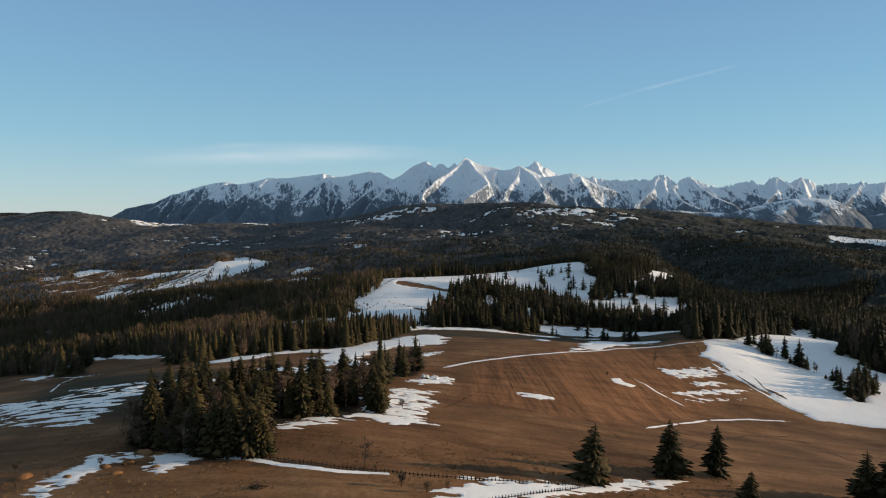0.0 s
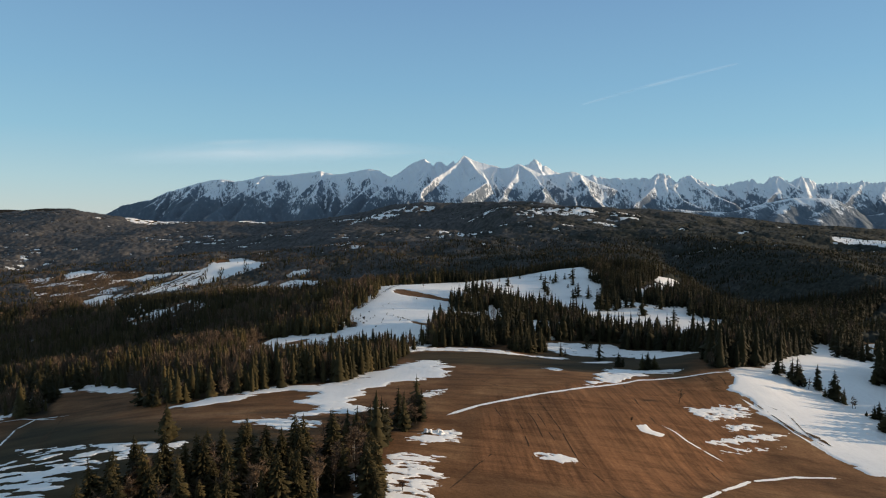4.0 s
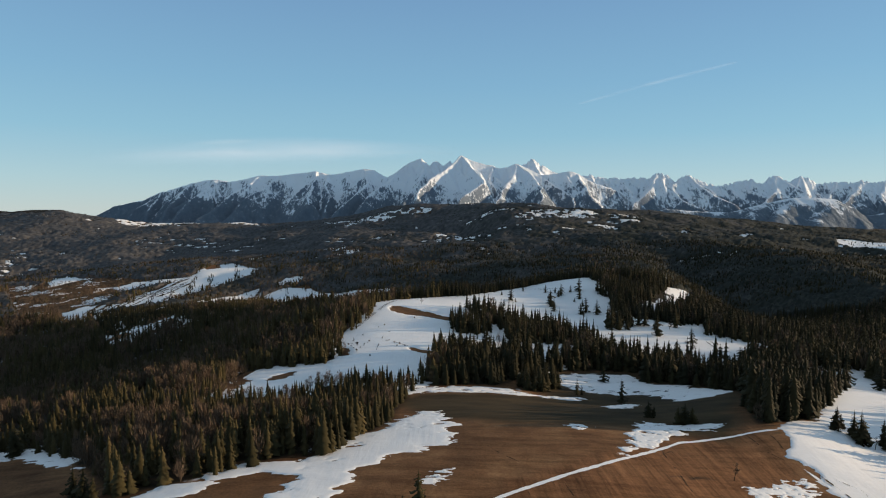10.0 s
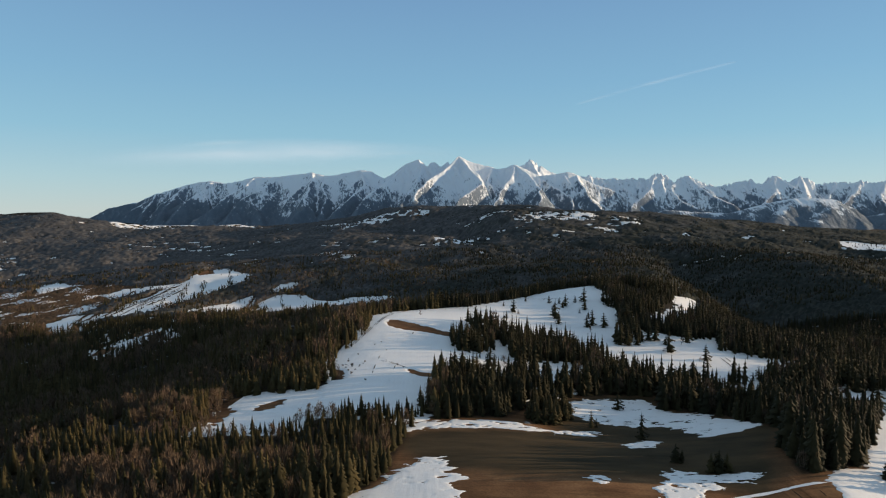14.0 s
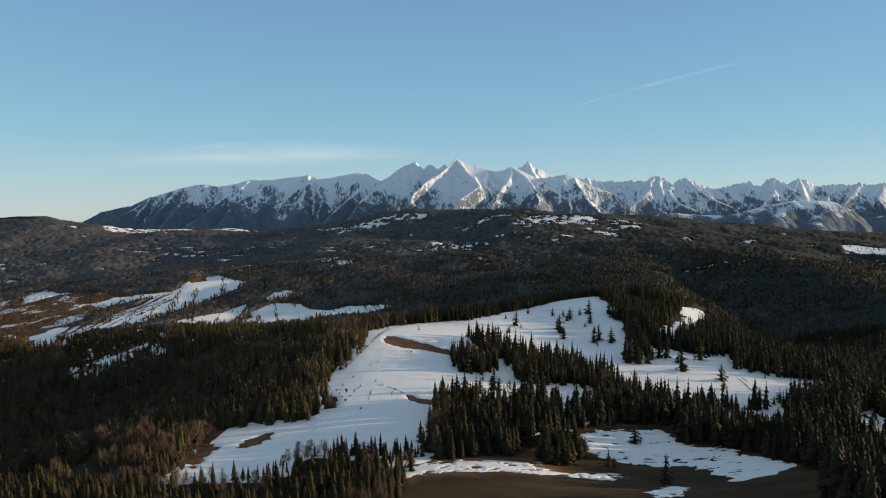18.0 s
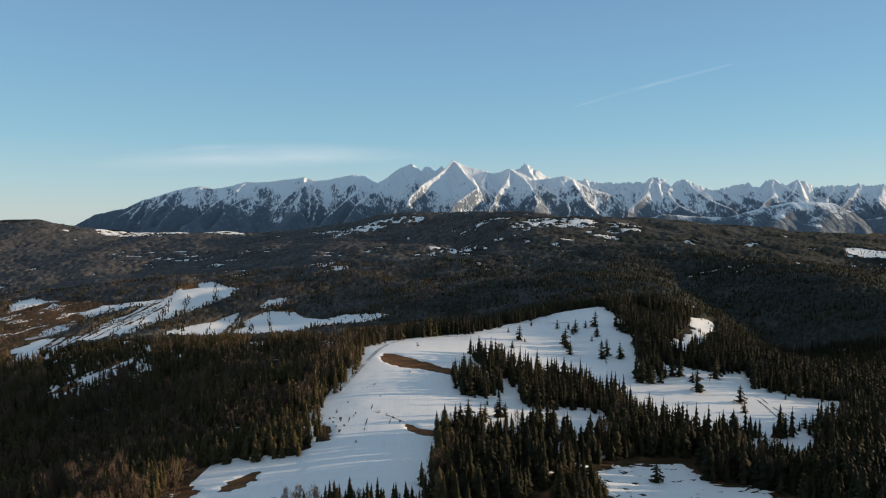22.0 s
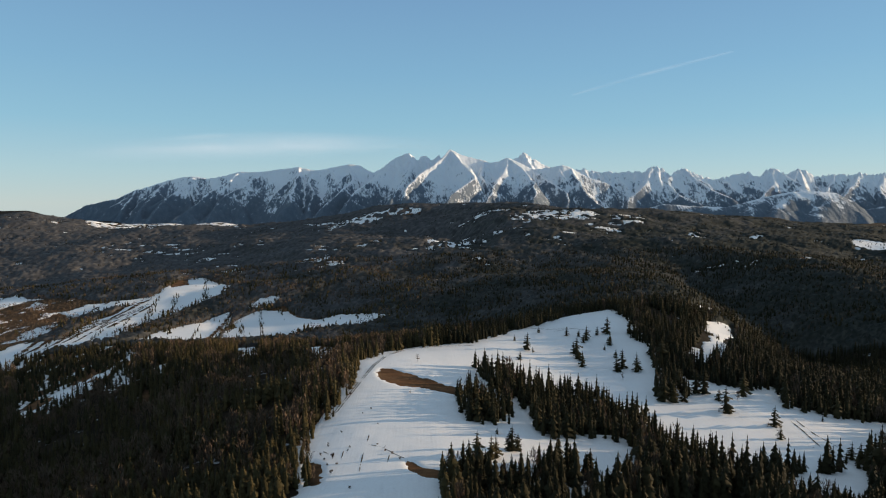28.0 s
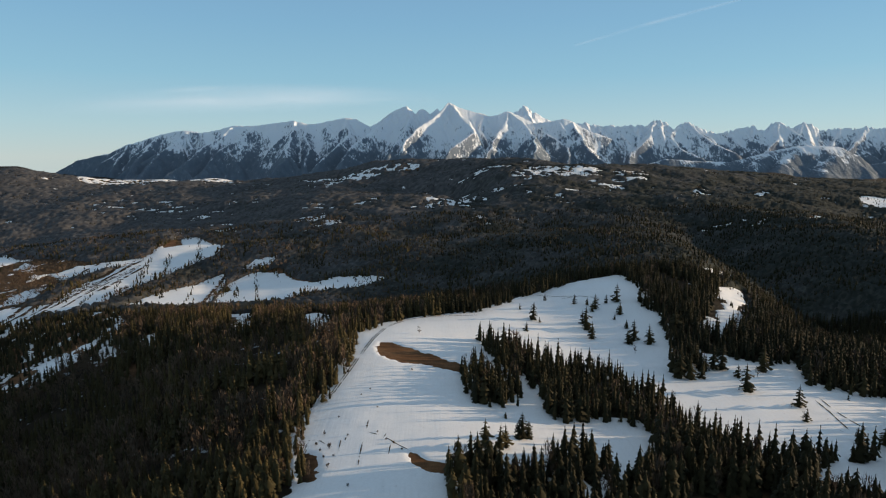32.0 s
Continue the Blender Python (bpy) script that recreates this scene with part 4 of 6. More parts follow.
# ---- trees ----
def spruce_crown(rng, whorls, limbs, wide=0.175, fan=0.55):
    """Crown of a forest spruce one metre high: slender, with uneven whorls of drooping boughs."""
    v, f = [], []
    lean, lop = rng.uniform(0, 6.28), rng.uniform(0.05, 0.3)
    low = rng.uniform(0.05, 0.10)
    for w in range(whorls):
        t = w / (whorls - 1)
        h = low + (0.95 - low) * t ** 0.95
        reach = (wide * (1 - t) ** 0.72 * (0.72 + 0.28 * min(1, t * 5)) + 0.012) * rng.uniform(0.7, 1.15)
        n = limbs if t < 0.75 else max(3, limbs - 2)
        turn = rng.uniform(0, 6.28)
        for k in range(n):
            a = turn + 6.283 * k / n + rng.uniform(-0.4, 0.4)
            r = reach * rng.uniform(0.62, 1.28) * (1 + lop * math.cos(a - lean))
            ca, sa = math.cos(a), math.sin(a)
            half = fan * r + 0.01
            drop = r * rng.uniform(0.35, 0.8)
            lift = h + rng.uniform(-0.025, 0.025)
            m = 0.6 * r
            k0 = len(v)
            v += [(0, 0, lift + 0.06), (ca * m - sa * half, sa * m + ca * half, lift - drop * 0.8), (ca * r, sa * r, lift - drop), (ca * m + sa * half, sa * m - ca * half, lift - drop * 0.8)]
            f += [(k0, k0 + 1, k0 + 2), (k0, k0 + 2, k0 + 3)]
    k0 = len(v)
    v += [(0.10 * math.cos(a), 0.10 * math.sin(a), 0.02) for a in np.arange(4) * 1.5708] + [(0, 0, 1.0)]
    f += [(k0 + k, k0 + (k + 1) % 4, k0 + 4) for k in range(4)]
    return np.array(v), np.array(f)


def star_crown(rng, tiers, points):
    """A plainer crown for trees far off: tiers of star-shaped cones."""
    v, f = [], []
    for w in range(tiers):
        t = w / tiers
        low, top = 0.04 + 0.92 * t, min(1.0, 0.04 + 0.92 * t + 1.35 / tiers)
        r = 0.20 * (1 - t) ** 0.85 + 0.02
        k0 = len(v)
        turn = rng.uniform(0, 6.28)
        for k in range(points * 2):
            a = turn + math.pi * k / points
            q = r * (rng.uniform(0.9, 1.2) if k % 2 == 0 else rng.uniform(0.5, 0.7))
            v.append((q * math.cos(a), q * math.sin(a), low + (0 if k % 2 == 0 else 0.04)))
        v.append((0, 0, top))
        f.extend([(k0 + k, k0 + (k + 1) % (points * 2), k0 + points * 2) for k in range(points * 2)])
    return np.array(v), np.array(f)


def bare_crown(rng, twigs, wide=0.2, thick=1.0):
    """Crown of a leafless tree one metre high: a brush of long thin twigs that spread upwards from a few limbs."""
    v, f = [], []
    for k in range(twigs):
        t = rng.uniform(0.0, 1.0)
        h = 0.18 + 0.62 * t
        a = rng.uniform(0, 6.28)
        r = wide * (math.sin(math.pi * (0.12 + 0.80 * t)) ** 0.7) * math.sqrt(rng.uniform(0.05, 0.8))
        x, y = r * math.cos(a), r * math.sin(a)
        w = rng.uniform(0.007, 0.013) * thick
        b = rng.uniform(0, 6.28)
        l = rng.uniform(0.10, 0.22)
        k0 = len(v)
        v += [(x - w * math.cos(b), y - w * math.sin(b), h), (x + w * math.cos(b), y + w * math.sin(b), h),
              (x * 1.3 + rng.uniform(-0.05, 0.05), y * 1.3 + rng.uniform(-0.05, 0.05), min(1.0, h + l))]
        f.append((k0, k0 + 1, k0 + 2))
    for k in range(min(6, twigs // 5)):
        a, h, r = k * 2.4, 0.14 + 0.07 * k, wide * 0.45
        k0 = len(v)
        v += [(-0.008, 0, h - 0.14), (0.008, 0.005, h - 0.14), (r * math.cos(a), r * math.sin(a), h + 0.34)]
        f.append((k0, k0 + 1, k0 + 2))
    return np.array(v), np.array(f)


def stem(height, radius, sides=6):
    """A tapering trunk."""
    v, f = [], []
    for zz, rr in ((-0.03, radius), (0.25, radius * 0.75), (1.0, radius * 0.12)):
        for s in range(sides):
            a = 6.2832 * s / sides
            v.append((rr * math.cos(a), rr * math.sin(a), zz * height))
    for k in range(2):
        for s in range(sides):
            a, b = k * sides + s, k * sides + (s + 1) % sides
            f += [(a, b, b + sides), (a, b + sides, a + sides)]
    return np.array(v), np.array(f)


def scatter(spacing, x0, x1, y0, y1, rng, want):
    xs, ys = np.arange(x0, x1, spacing), np.arange(y0, y1, spacing)
    x, y = np.meshgrid(xs, ys)
    x = (x + rng.uniform(-0.48, 0.48, x.shape) * spacing).ravel()
    y = (y + rng.uniform(-0.48, 0.48, y.shape) * spacing).ravel()
    keep = want(x, y)
    return x[keep], y[keep]


def plant(name, x, y, height, kinds, choice, material, label, girth=1.0, tint=None, rng=None):
    """Many trees of a wood as one mesh."""
    verts, faces, tints, start = [], [], [], 0
    z = ground_z(x, y) - 0.15
    turn = rng.uniform(0, 6.283, len(x))
    wide = girth * rng.uniform(0.72, 1.25, len(x))
    for k, (v, f) in enumerate(kinds):
        m = np.nonzero(choice == k)[0]
        if not len(m):
            continue
        c, s, h = np.cos(turn[m])[:, None], np.sin(turn[m])[:, None], height[m][:, None]
        w = h * wide[m][:, None]
        vx, vy, vz = v[None, :, 0], v[None, :, 1], v[None, :, 2]
        p = np.stack([x[m][:, None] + (vx * c - vy * s) * w, y[m][:, None] + (vx * s + vy * c) * w, z[m][:, None] + vz * h], -1)
        verts.append(p.reshape(-1, 3))
        faces.append((f[None] + (start + np.arange(len(m)) * len(v))[:, None, None]).reshape(-1, 3))
        tints.append(np.repeat(tint[m], len(v)))
        start += len(m) * len(v)
    ob = mesh_object(name, np.concatenate(verts), np.concatenate(faces), material, smooth=False, attributes={"tint": np.concatenate(tints)})
    return tagged(ob, label, "forest", kind="stuff")


trng = np.random.default_rng(11)
FINE_KINDS = [spruce_crown(trng, 17, 7, trng.uniform(0.17, 0.23), 0.36) for k in range(8)]
NEAR_KINDS = [spruce_crown(trng, 12, 5, trng.uniform(0.18, 0.24), 0.46) for k in range(8)]
MID_KINDS = [spruce_crown(trng, 7, 4, trng.uniform(0.19, 0.24), 0.5) for k in range(7)]
FAR_KINDS = [star_crown(trng, 2, 3) for k in range(4)]
BARE_KINDS = [bare_crown(trng, 150, trng.uniform(0.17, 0.26), 0.85) for k in range(5)]
BARE_MID = [bare_crown(trng, 40, 0.22, 2.0) for k in range(4)]
BARE_FAR = [bare_crown(trng, 12, 0.24, 5.0) for k in range(3)]
CONE_KINDS = [star_crown(trng, 1, 3) for k in range(4)]
BARE_CONE = [bare_crown(trng, 4, 0.3, 8.0) for k in range(3)]


SINGLE_WOODS = ["copse", "left_corner", "right_clump", "group_c"]


def bare_share(x, y):
    """Share of leafless trees in the wood, in drifts; raised far off to imitate grey haze."""
    share = np.clip((fbm(x / 40, y / 40, 61) - np.where(x < -30, 0.42, 0.46)) * 6.0 * np.where(x < 0, 1, 0.3), np.where(x < 0, 0.10, 0.02), np.where(x < 0, 0.62, 0.12)) + np.where(y > 1200, 0.22, 0)
    return np.where(edge_distance(BARE_GROUND["bare_valley"], x, y) > 0, 0.97, share)


def seen(x, y):
    return (x > -0.86 * (y + 40) - 60) & (x < 0.86 * (y + 40) + 230)


def behind(x, y):
    """Land past the high meadow's own trees, where the woods close up."""
    own = np.full(np.shape(x), -1e3)
    for poly in FOREST.values():
        own = np.maximum(own, edge_distance(poly, x, y))
    return (((y > 900) & (x > 330)) | ((y > 700) & (x > 400) & (y > 1480 - 1.55 * x))) & (own < 0)


def wood(name, spacing, y0, y1, kinds, bare_kinds, low, high, label, girth=1.0):
    rng = np.random.default_rng(int(y0) + 7)
    span = 0.9 * y1 + 120

    def want(x, y):
        ok = (wooded(x, y) > 0) & seen(x, y)
        if y0 < 1100:
            ok &= ~behind(x, y) | ((x < 540) & (y > 900))
        ok &= (open_snow(x, y, FAR_SNOW) < np.where(y < 1300, 0, 12)) | ((y > 2000) & (rng.uniform(0, 1, x.shape) < 0.3))
        ok &= (edge_distance(BARE_GROUND["bare_valley"], x, y) < 0) | (rng.uniform(0, 1, x.shape) < 0.4)
        if y0 < 700:
            for key in SINGLE_WOODS:
                ok &= edge_distance(FOREST[key], x, y) < 0
        gaps = fbm(x / 45, y / 45, 77) > np.where((x > -20) & (y < 1000), 0.12, 0.30 if y0 < 1000 else 0.33)
        return ok & gaps

    x, y = scatter(spacing, -span, span, y0, y1, rng, want)
    h = rng.uniform(low, high, len(x)) * (0.75 + 0.5 * vnoise(x / 60, y / 60, 91))
    if y0 < 700:
        h = h * np.where((edge_distance(FOREST["field_edge"], x, y) > -6) | ((x > 190) & (y > 390) & (y < 520)), 1.35, 1.0)
    h = h * np.where((x > -20) & (y > 540) & (y < 1000), 1.28, 1.0) * rng.choice((1.0, 1.0, 1.0, 0.8, 0.6), len(x))
    low_belt = np.clip((y - 370) / 40, 0, 1) * np.clip((545 - y) / 20, 0, 1) * np.clip((x + 230) / 40, 0, 1) * (x < -12)
    h = h * (1 - low_belt * np.where(x < -72, 0.36, 0.2))
    # left trees olive-brown; right ones darkened in tint for their weak light
    tint = np.clip(0.15 + 0.75 * fbm(x / 140, y / 140, 13, 3) + rng.normal(0, 0.14, len(x)) - 0.15 * (y0 > 1000) + np.where(x < 0, 0.12, -0.22), 0, 1)
    bare = rng.uniform(0, 1, len(x)) < bare_share(x, y)
    for pick, ks, mat, nm, lab in ((~bare, kinds, NEEDLES, "spruce_forest", label), (bare, bare_kinds, TWIGS, "leafless_trees", "leafless brown trees among dark spruces")):
        if pick.any():
            choice = rng.integers(0, len(ks), pick.sum())
            plant(nm, x[pick], y[pick], h[pick], ks, choice, mat, lab, girth, tint[pick] if nm == "spruce_forest" else np.clip(tint[pick] * 0.6 + 0.35, 0, 1), rng)


wood("near", 5.6, 60, 520, FINE_KINDS, BARE_KINDS, 11, 19, "dense dark green spruce forest beside the near fields", 1.05)
wood("slope", 5.7, 520, 660, NEAR_KINDS, BARE_KINDS, 11, 19, "dense dark green spruce forest on a hillside", 1.05)
wood("middle", 6.2, 660, 1180, MID_KINDS, BARE_MID, 12, 21, "dark spruce forest round snowy meadows", 1.0)
wood("far", 7.6, 1180, 2000, FAR_KINDS, BARE_FAR, 8, 15, "dark spruce forest on distant hills", 1.25)
wood("farthest", 15.0, 2000, 3700, CONE_KINDS, BARE_CONE, 6, 10, "dark forest on far ridges", 1.7)


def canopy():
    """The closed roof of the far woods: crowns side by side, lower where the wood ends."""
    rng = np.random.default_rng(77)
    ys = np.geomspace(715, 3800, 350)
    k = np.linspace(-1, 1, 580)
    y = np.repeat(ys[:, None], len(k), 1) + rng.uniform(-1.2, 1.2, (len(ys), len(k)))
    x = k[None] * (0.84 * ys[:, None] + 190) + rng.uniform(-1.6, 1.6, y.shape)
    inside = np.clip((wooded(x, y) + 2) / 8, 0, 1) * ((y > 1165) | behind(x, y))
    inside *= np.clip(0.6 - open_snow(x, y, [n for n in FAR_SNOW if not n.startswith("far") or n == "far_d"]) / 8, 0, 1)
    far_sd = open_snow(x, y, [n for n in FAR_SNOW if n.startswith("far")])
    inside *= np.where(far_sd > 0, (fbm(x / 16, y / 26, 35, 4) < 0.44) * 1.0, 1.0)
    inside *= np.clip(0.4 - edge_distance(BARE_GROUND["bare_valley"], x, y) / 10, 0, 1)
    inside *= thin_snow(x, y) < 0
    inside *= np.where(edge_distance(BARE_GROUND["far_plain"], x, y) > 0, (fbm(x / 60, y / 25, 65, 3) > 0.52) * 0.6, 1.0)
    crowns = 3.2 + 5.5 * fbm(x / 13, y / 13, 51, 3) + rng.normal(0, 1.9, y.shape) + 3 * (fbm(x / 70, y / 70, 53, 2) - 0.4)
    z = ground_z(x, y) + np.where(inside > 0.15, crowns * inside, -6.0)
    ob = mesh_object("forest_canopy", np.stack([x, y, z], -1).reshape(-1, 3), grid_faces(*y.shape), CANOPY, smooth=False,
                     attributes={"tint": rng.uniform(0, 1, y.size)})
    return tagged(ob, "closed canopy of dark spruces and haze-greyed leafless trees on distant hills", "forest", kind="stuff")


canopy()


def open_wood():
    """Small spruces and hedges scattered over the snowy valley fields."""
    rng = np.random.default_rng(5)

    def want(x, y):
        sd = open_snow(x, y, [k for k in FAR_SNOW if k.startswith(("valley", "pocket"))])
        rows = vnoise((x * 0.96 + y * 0.28) / 9, (y * 0.96 - x * 0.28) / 160, 17)
        near_f = edge_distance(SNOW["valley_f"], x, y) > 0
        return (sd > 0) & ((rows > 0.82) | (near_f & (fbm(x / 30, y / 30, 23) > 0.36)) | (rng.uniform(0, 1, x.shape) < 0.01))

    x, y = scatter(6.5, -900, 500, 880, 2050, rng, want)
    h = rng.uniform(4, 10, len(x)) * np.where(edge_distance(SNOW["valley_f"], x, y) > 0, 1.5, 1)
    bx, by = scatter(7.0, -1200, -450, 1000, 1900, rng, lambda a, b: (edge_distance(BARE_GROUND["bare_valley"], a, b) > 0) & (fbm(a / 25, b / 40, 27) > 0.42) & (open_snow(a, b, ["valley_g", "valley_h", "valley_i", "valley_j"]) < 0))
    plant("leafless_trees", bx, by, rng.uniform(3.5, 8, len(bx)), BARE_MID, rng.integers(0, len(BARE_MID), len(bx)), TWIGS, "thickets of reddish brown leafless bushes in the valley", 1.5, rng.uniform(0.8, 1, len(bx)), rng)
    plant("spruce_forest", x, y, h, MID_KINDS, rng.integers(0, len(MID_KINDS), len(x)), NEEDLES, "small spruces and hedges scattered over snowy valley fields", 1.3, rng.uniform(0, 0.8, len(x)), rng)


open_wood()


def hedge(line, gap, low, high, leafless, label):
    """A row of small trees along a field edge."""
    rng = np.random.default_rng(int(abs(line[0][0]) * 10))
    p = np.array(line, float)
    run = np.concatenate([[0], np.cumsum(np.hypot(*np.diff(p, axis=0).T))])
    s = np.arange(0, run[-1], gap) + rng.uniform(-gap, gap, int(np.ceil(run[-1] / gap)))
    x = np.interp(s, run, p[:, 0]) + rng.normal(0, 2.0, len(s))
    y = np.interp(s, run, p[:, 1]) + rng.normal(0, 3.0, len(s))
    kinds = BARE_MID if leafless else MID_KINDS
    plant("hedge", x, y, rng.uniform(low, high, len(s)), kinds, rng.integers(0, len(kinds), len(s)), TWIGS if leafless else NEEDLES, label, 1.5, rng.uniform(0.1, 0.8, len(s)), rng)


hedge([(-394, 1299), (-425, 1447), (-435, 1530), (-435, 1572)], 4, 4, 7, True, "brown leafless hedge between snowy fields")
hedge([(-581, 1323), (-584, 1431), (-545, 1489), (-511, 1517)], 6, 4, 8, False, "row of small spruces between snowy fields")
hedge([(-652, 1363), (-658, 1410), (-657, 1438)], 6, 5, 9, False, "row of small spruces between snowy fields")
hedge([(-539, 1530), (-510, 1563), (-508, 1609), (-551, 1693)], 5, 5, 9, False, "row of small spruces between snowy fields")
hedge([(-520, 1512), (-482, 1531), (-450, 1560)], 6, 4, 6, True, "brown leafless hedge between snowy fields")
hedge([(-409, 1563), (-370, 1600), (-337, 1618)], 6, 4, 8, False, "row of small spruces between snowy fields")


# ---- single trees ----
def full_crown(rng, whorls, limbs, tint, slim=1.0):
    """Crown of a near spruce one metre high: each bough a bent spine with drooping sprays on both sides."""
    v, f = [], []
    lop = rng.uniform(0, 6.28)
    for w in range(whorls):
        t = w / (whorls - 1)
        h = 0.06 + 0.88 * t ** 0.92
        reach = (0.235 * (1 - t) ** 0.74 * (0.74 + 0.26 * min(1, 4 * t)) + 0.012) * rng.uniform(0.82, 1.1)
        n = max(5, round(limbs * (1 - 0.35 * t)))
        turn = rng.uniform(0, 6.28)
        for k in range(n):
            if rng.uniform() < 0.13:
                continue
            a = turn + 6.283 * k / n + rng.uniform(-0.3, 0.3)
            r = reach * rng.uniform(0.5, 1.25) * (1 + 0.18 * math.cos(a - lop) + 0.16 * math.sin(3 * a + 9 * t + lop))
            ca, sa = math.cos(a), math.sin(a)
            z0 = h + rng.uniform(-0.018, 0.018)
            spine = [(0.0, 0.03), (0.45, -0.10), (0.8, -0.34), (1.0, -0.36)]
            wide = [0.02, 0.34 * slim, 0.22 * slim, 0.0]
            if slim < 1:
                spine, wide = [(0.0, 0.03), (0.6, -0.16), (1.0, -0.40)], [0.01, 0.34 * slim, 0.0]
            k0 = len(v)
            for (s, d), q in zip(spine, wide):
                x, y, z = ca * r * s, sa * r * s, z0 + d * r
                hang = 0.22 * r * rng.uniform(0.6, 1.4) * (q > 0.1)
                v += [(x, y, z), (x - sa * q * r, y + ca * q * r, z - hang), (x + sa * q * r, y - ca * q * r, z - hang)]
            for s in range(len(spine) - 1):
                a0, b0 = k0 + 3 * s, k0 + 3 * s + 3
                f += [(a0, a0 + 1, b0), (a0 + 1, b0 + 1, b0), (a0, b0, a0 + 2), (a0 + 2, b0, b0 + 2)]
    k0 = len(v)
    v += [(0.05 * math.cos(a), 0.05 * math.sin(a), 0.08) for a in np.arange(6) * 1.0472] + [(0, 0, 1.0)]
    f += [(k0 + k, k0 + (k + 1) % 6, k0 + 6) for k in range(6)]
    me = mesh_data("crown", v, f, NEEDLES, {"tint": np.full(len(v), tint)})
    return me


def mesh_data(name, v, f, material, attributes=None):
    ob = mesh_object(name, v, f, material, smooth=False, attributes=attributes)
    me = ob.data
    bpy.data.objects.remove(ob)
    return me


def limb_tree(rng, spread, tint, material, trunk_material, trunks=1):
    """Trunk and limbs, and a crown of fine twigs, of a leafless tree one metre high."""
    tv, tf, cv, cf = [], [], [], []

    def rod(p, q, r0, r1):
        p, q = Vector(p), Vector(q)
        u = (q - p).normalized()
        a = u.orthogonal().normalized()
        b = u.cross(a)
        k0 = len(tv)
        for c, r in ((p, r0), (q, r1)):
            for s in range(4):
                tv.append(tuple(c + a * r * math.cos(s * 1.571) + b * r * math.sin(s * 1.571)))
        for s in range(4):
            n = (s + 1) % 4
            tf.extend([(k0 + s, k0 + n, k0 + 4 + n), (k0 + s, k0 + 4 + n, k0 + 4 + s)])

    for trunk in range(trunks):
        base = Vector((rng.uniform(-0.05, 0.05), rng.uniform(-0.05, 0.05), -0.02)) if trunks > 1 else Vector((0, 0, -0.02))
        mid = base + Vector((rng.uniform(-0.06, 0.06), rng.uniform(-0.06, 0.06), 0.45))
        top = mid + Vector((rng.uniform(-0.08, 0.08), rng.uniform(-0.08, 0.08), 0.42))
        rod(base, mid, 0.020, 0.013)
        rod(mid, top, 0.013, 0.004)
        for k in range(11):
            s = rng.uniform(0.3, 0.95)
            p = base.lerp(mid, s / 0.5) if s < 0.5 else mid.lerp(top, (s - 0.5) / 0.5)
            a = rng.uniform(0, 6.28)
            l = spread * rng.uniform(0.5, 1.0) * (1.15 - 0.6 * s)
            q = p + Vector((math.cos(a) * l, math.sin(a) * l, l * rng.uniform(0.5, 1.1)))
            rod(p, q, 0.006, 0.0018)
            for j in range(30):
                e = p.lerp(q, rng.uniform(0.35, 1.0))
                w = Vector((rng.uniform(-1, 1), rng.uniform(-1, 1), rng.uniform(-0.1, 1.2))).normalized() * rng.uniform(0.07, 0.19)
                side = w.orthogonal().normalized() * rng.uniform(0.0035, 0.008)
                k0 = len(cv)
                cv.extend([tuple(e - side), tuple(e + side), tuple(e + w)])
                cf.append((k0, k0 + 1, k0 + 2))
    return mesh_data("trunk", tv, tf, trunk_material), mesh_data("crown", cv, cf, material, {"tint": np.full(len(cv), tint)})


prng = np.random.default_rng(4)
STEMS = mesh_data("trunk", *stem(0.97, 0.014, 7), BARK)
SPRUCES = [(STEMS, full_crown(prng, 15, 8, tint)) for tint in (0.15, 0.3, 0.45, 0.55, 0.7, 0.35)]
NEAR_SPRUCES = [(STEMS, full_crown(prng, 34, 13, tint, 0.42)) for tint in (0.35, 0.5, 0.62, 0.78)]
FAR_SPRUCES = [(STEMS, full_crown(prng, 10, 6, tint)) for tint in (0.2, 0.4, 0.6)]
BARES = [limb_tree(prng, 0.26, tint, TWIGS, BARK) for tint in (0.2, 0.5, 0.8)]
BIRCHES = [limb_tree(prng, 0.2, 0.9, TWIGS, BIRCH, 2) for k in range(2)]
SHRUBS = [limb_tree(prng, 0.5, tint, TWIGS, BARK, 4) for tint in (0.3, 0.7)]
TREE_WORDS = {
    "spruce": (SPRUCES, "spruce", "tall dark green spruce with drooping boughs", "tree"),
    "meadow_spruce": (FAR_SPRUCES, "spruce", "dark green spruce standing in open snow", "tree"),
    "small_spruce": (FAR_SPRUCES, "spruce", "small young green spruce standing in open snow", "tree"),
    "copse_spruce": (NEAR_SPRUCES, "spruce", "tall dark green spruce with drooping boughs", "tree"),
    "field_spruce": (NEAR_SPRUCES, "spruce", "bushy green spruce standing alone on brown grass", "tree"),
    "bare": (BARES, "leafless_tree", "leafless brown deciduous tree with fine twigs", "tree"),
    "birch": (BIRCHES, "birch", "leafless birch with pale white trunks", "tree"),
    "shrub": (SHRUBS, "shrub", "low leafless reddish brown shrub", "shrub"),
}


def put_tree(kind, x, y, height, group="", girth=1.0):
    meshes, name, label, category = TREE_WORDS[kind]
    trunk, crown = meshes[int(prng.integers(len(meshes)))]
    base = new(name)
    base.empty_display_size = 0.5
    base.matrix_world = Matrix.Translation((x, y, float(ground_z(x, y)) - 0.05)) @ pose(0, 0, 0, prng.uniform(-2, 2), prng.uniform(-2, 2), prng.uniform(0, 360)) @ Matrix.Diagonal((height * girth, height * girth, height, 1))
    tagged(base, label, category, group)
    for nm, me in (("trunk", trunk), ("crown", crown)):
        new(nm, me).parent = base
    return base


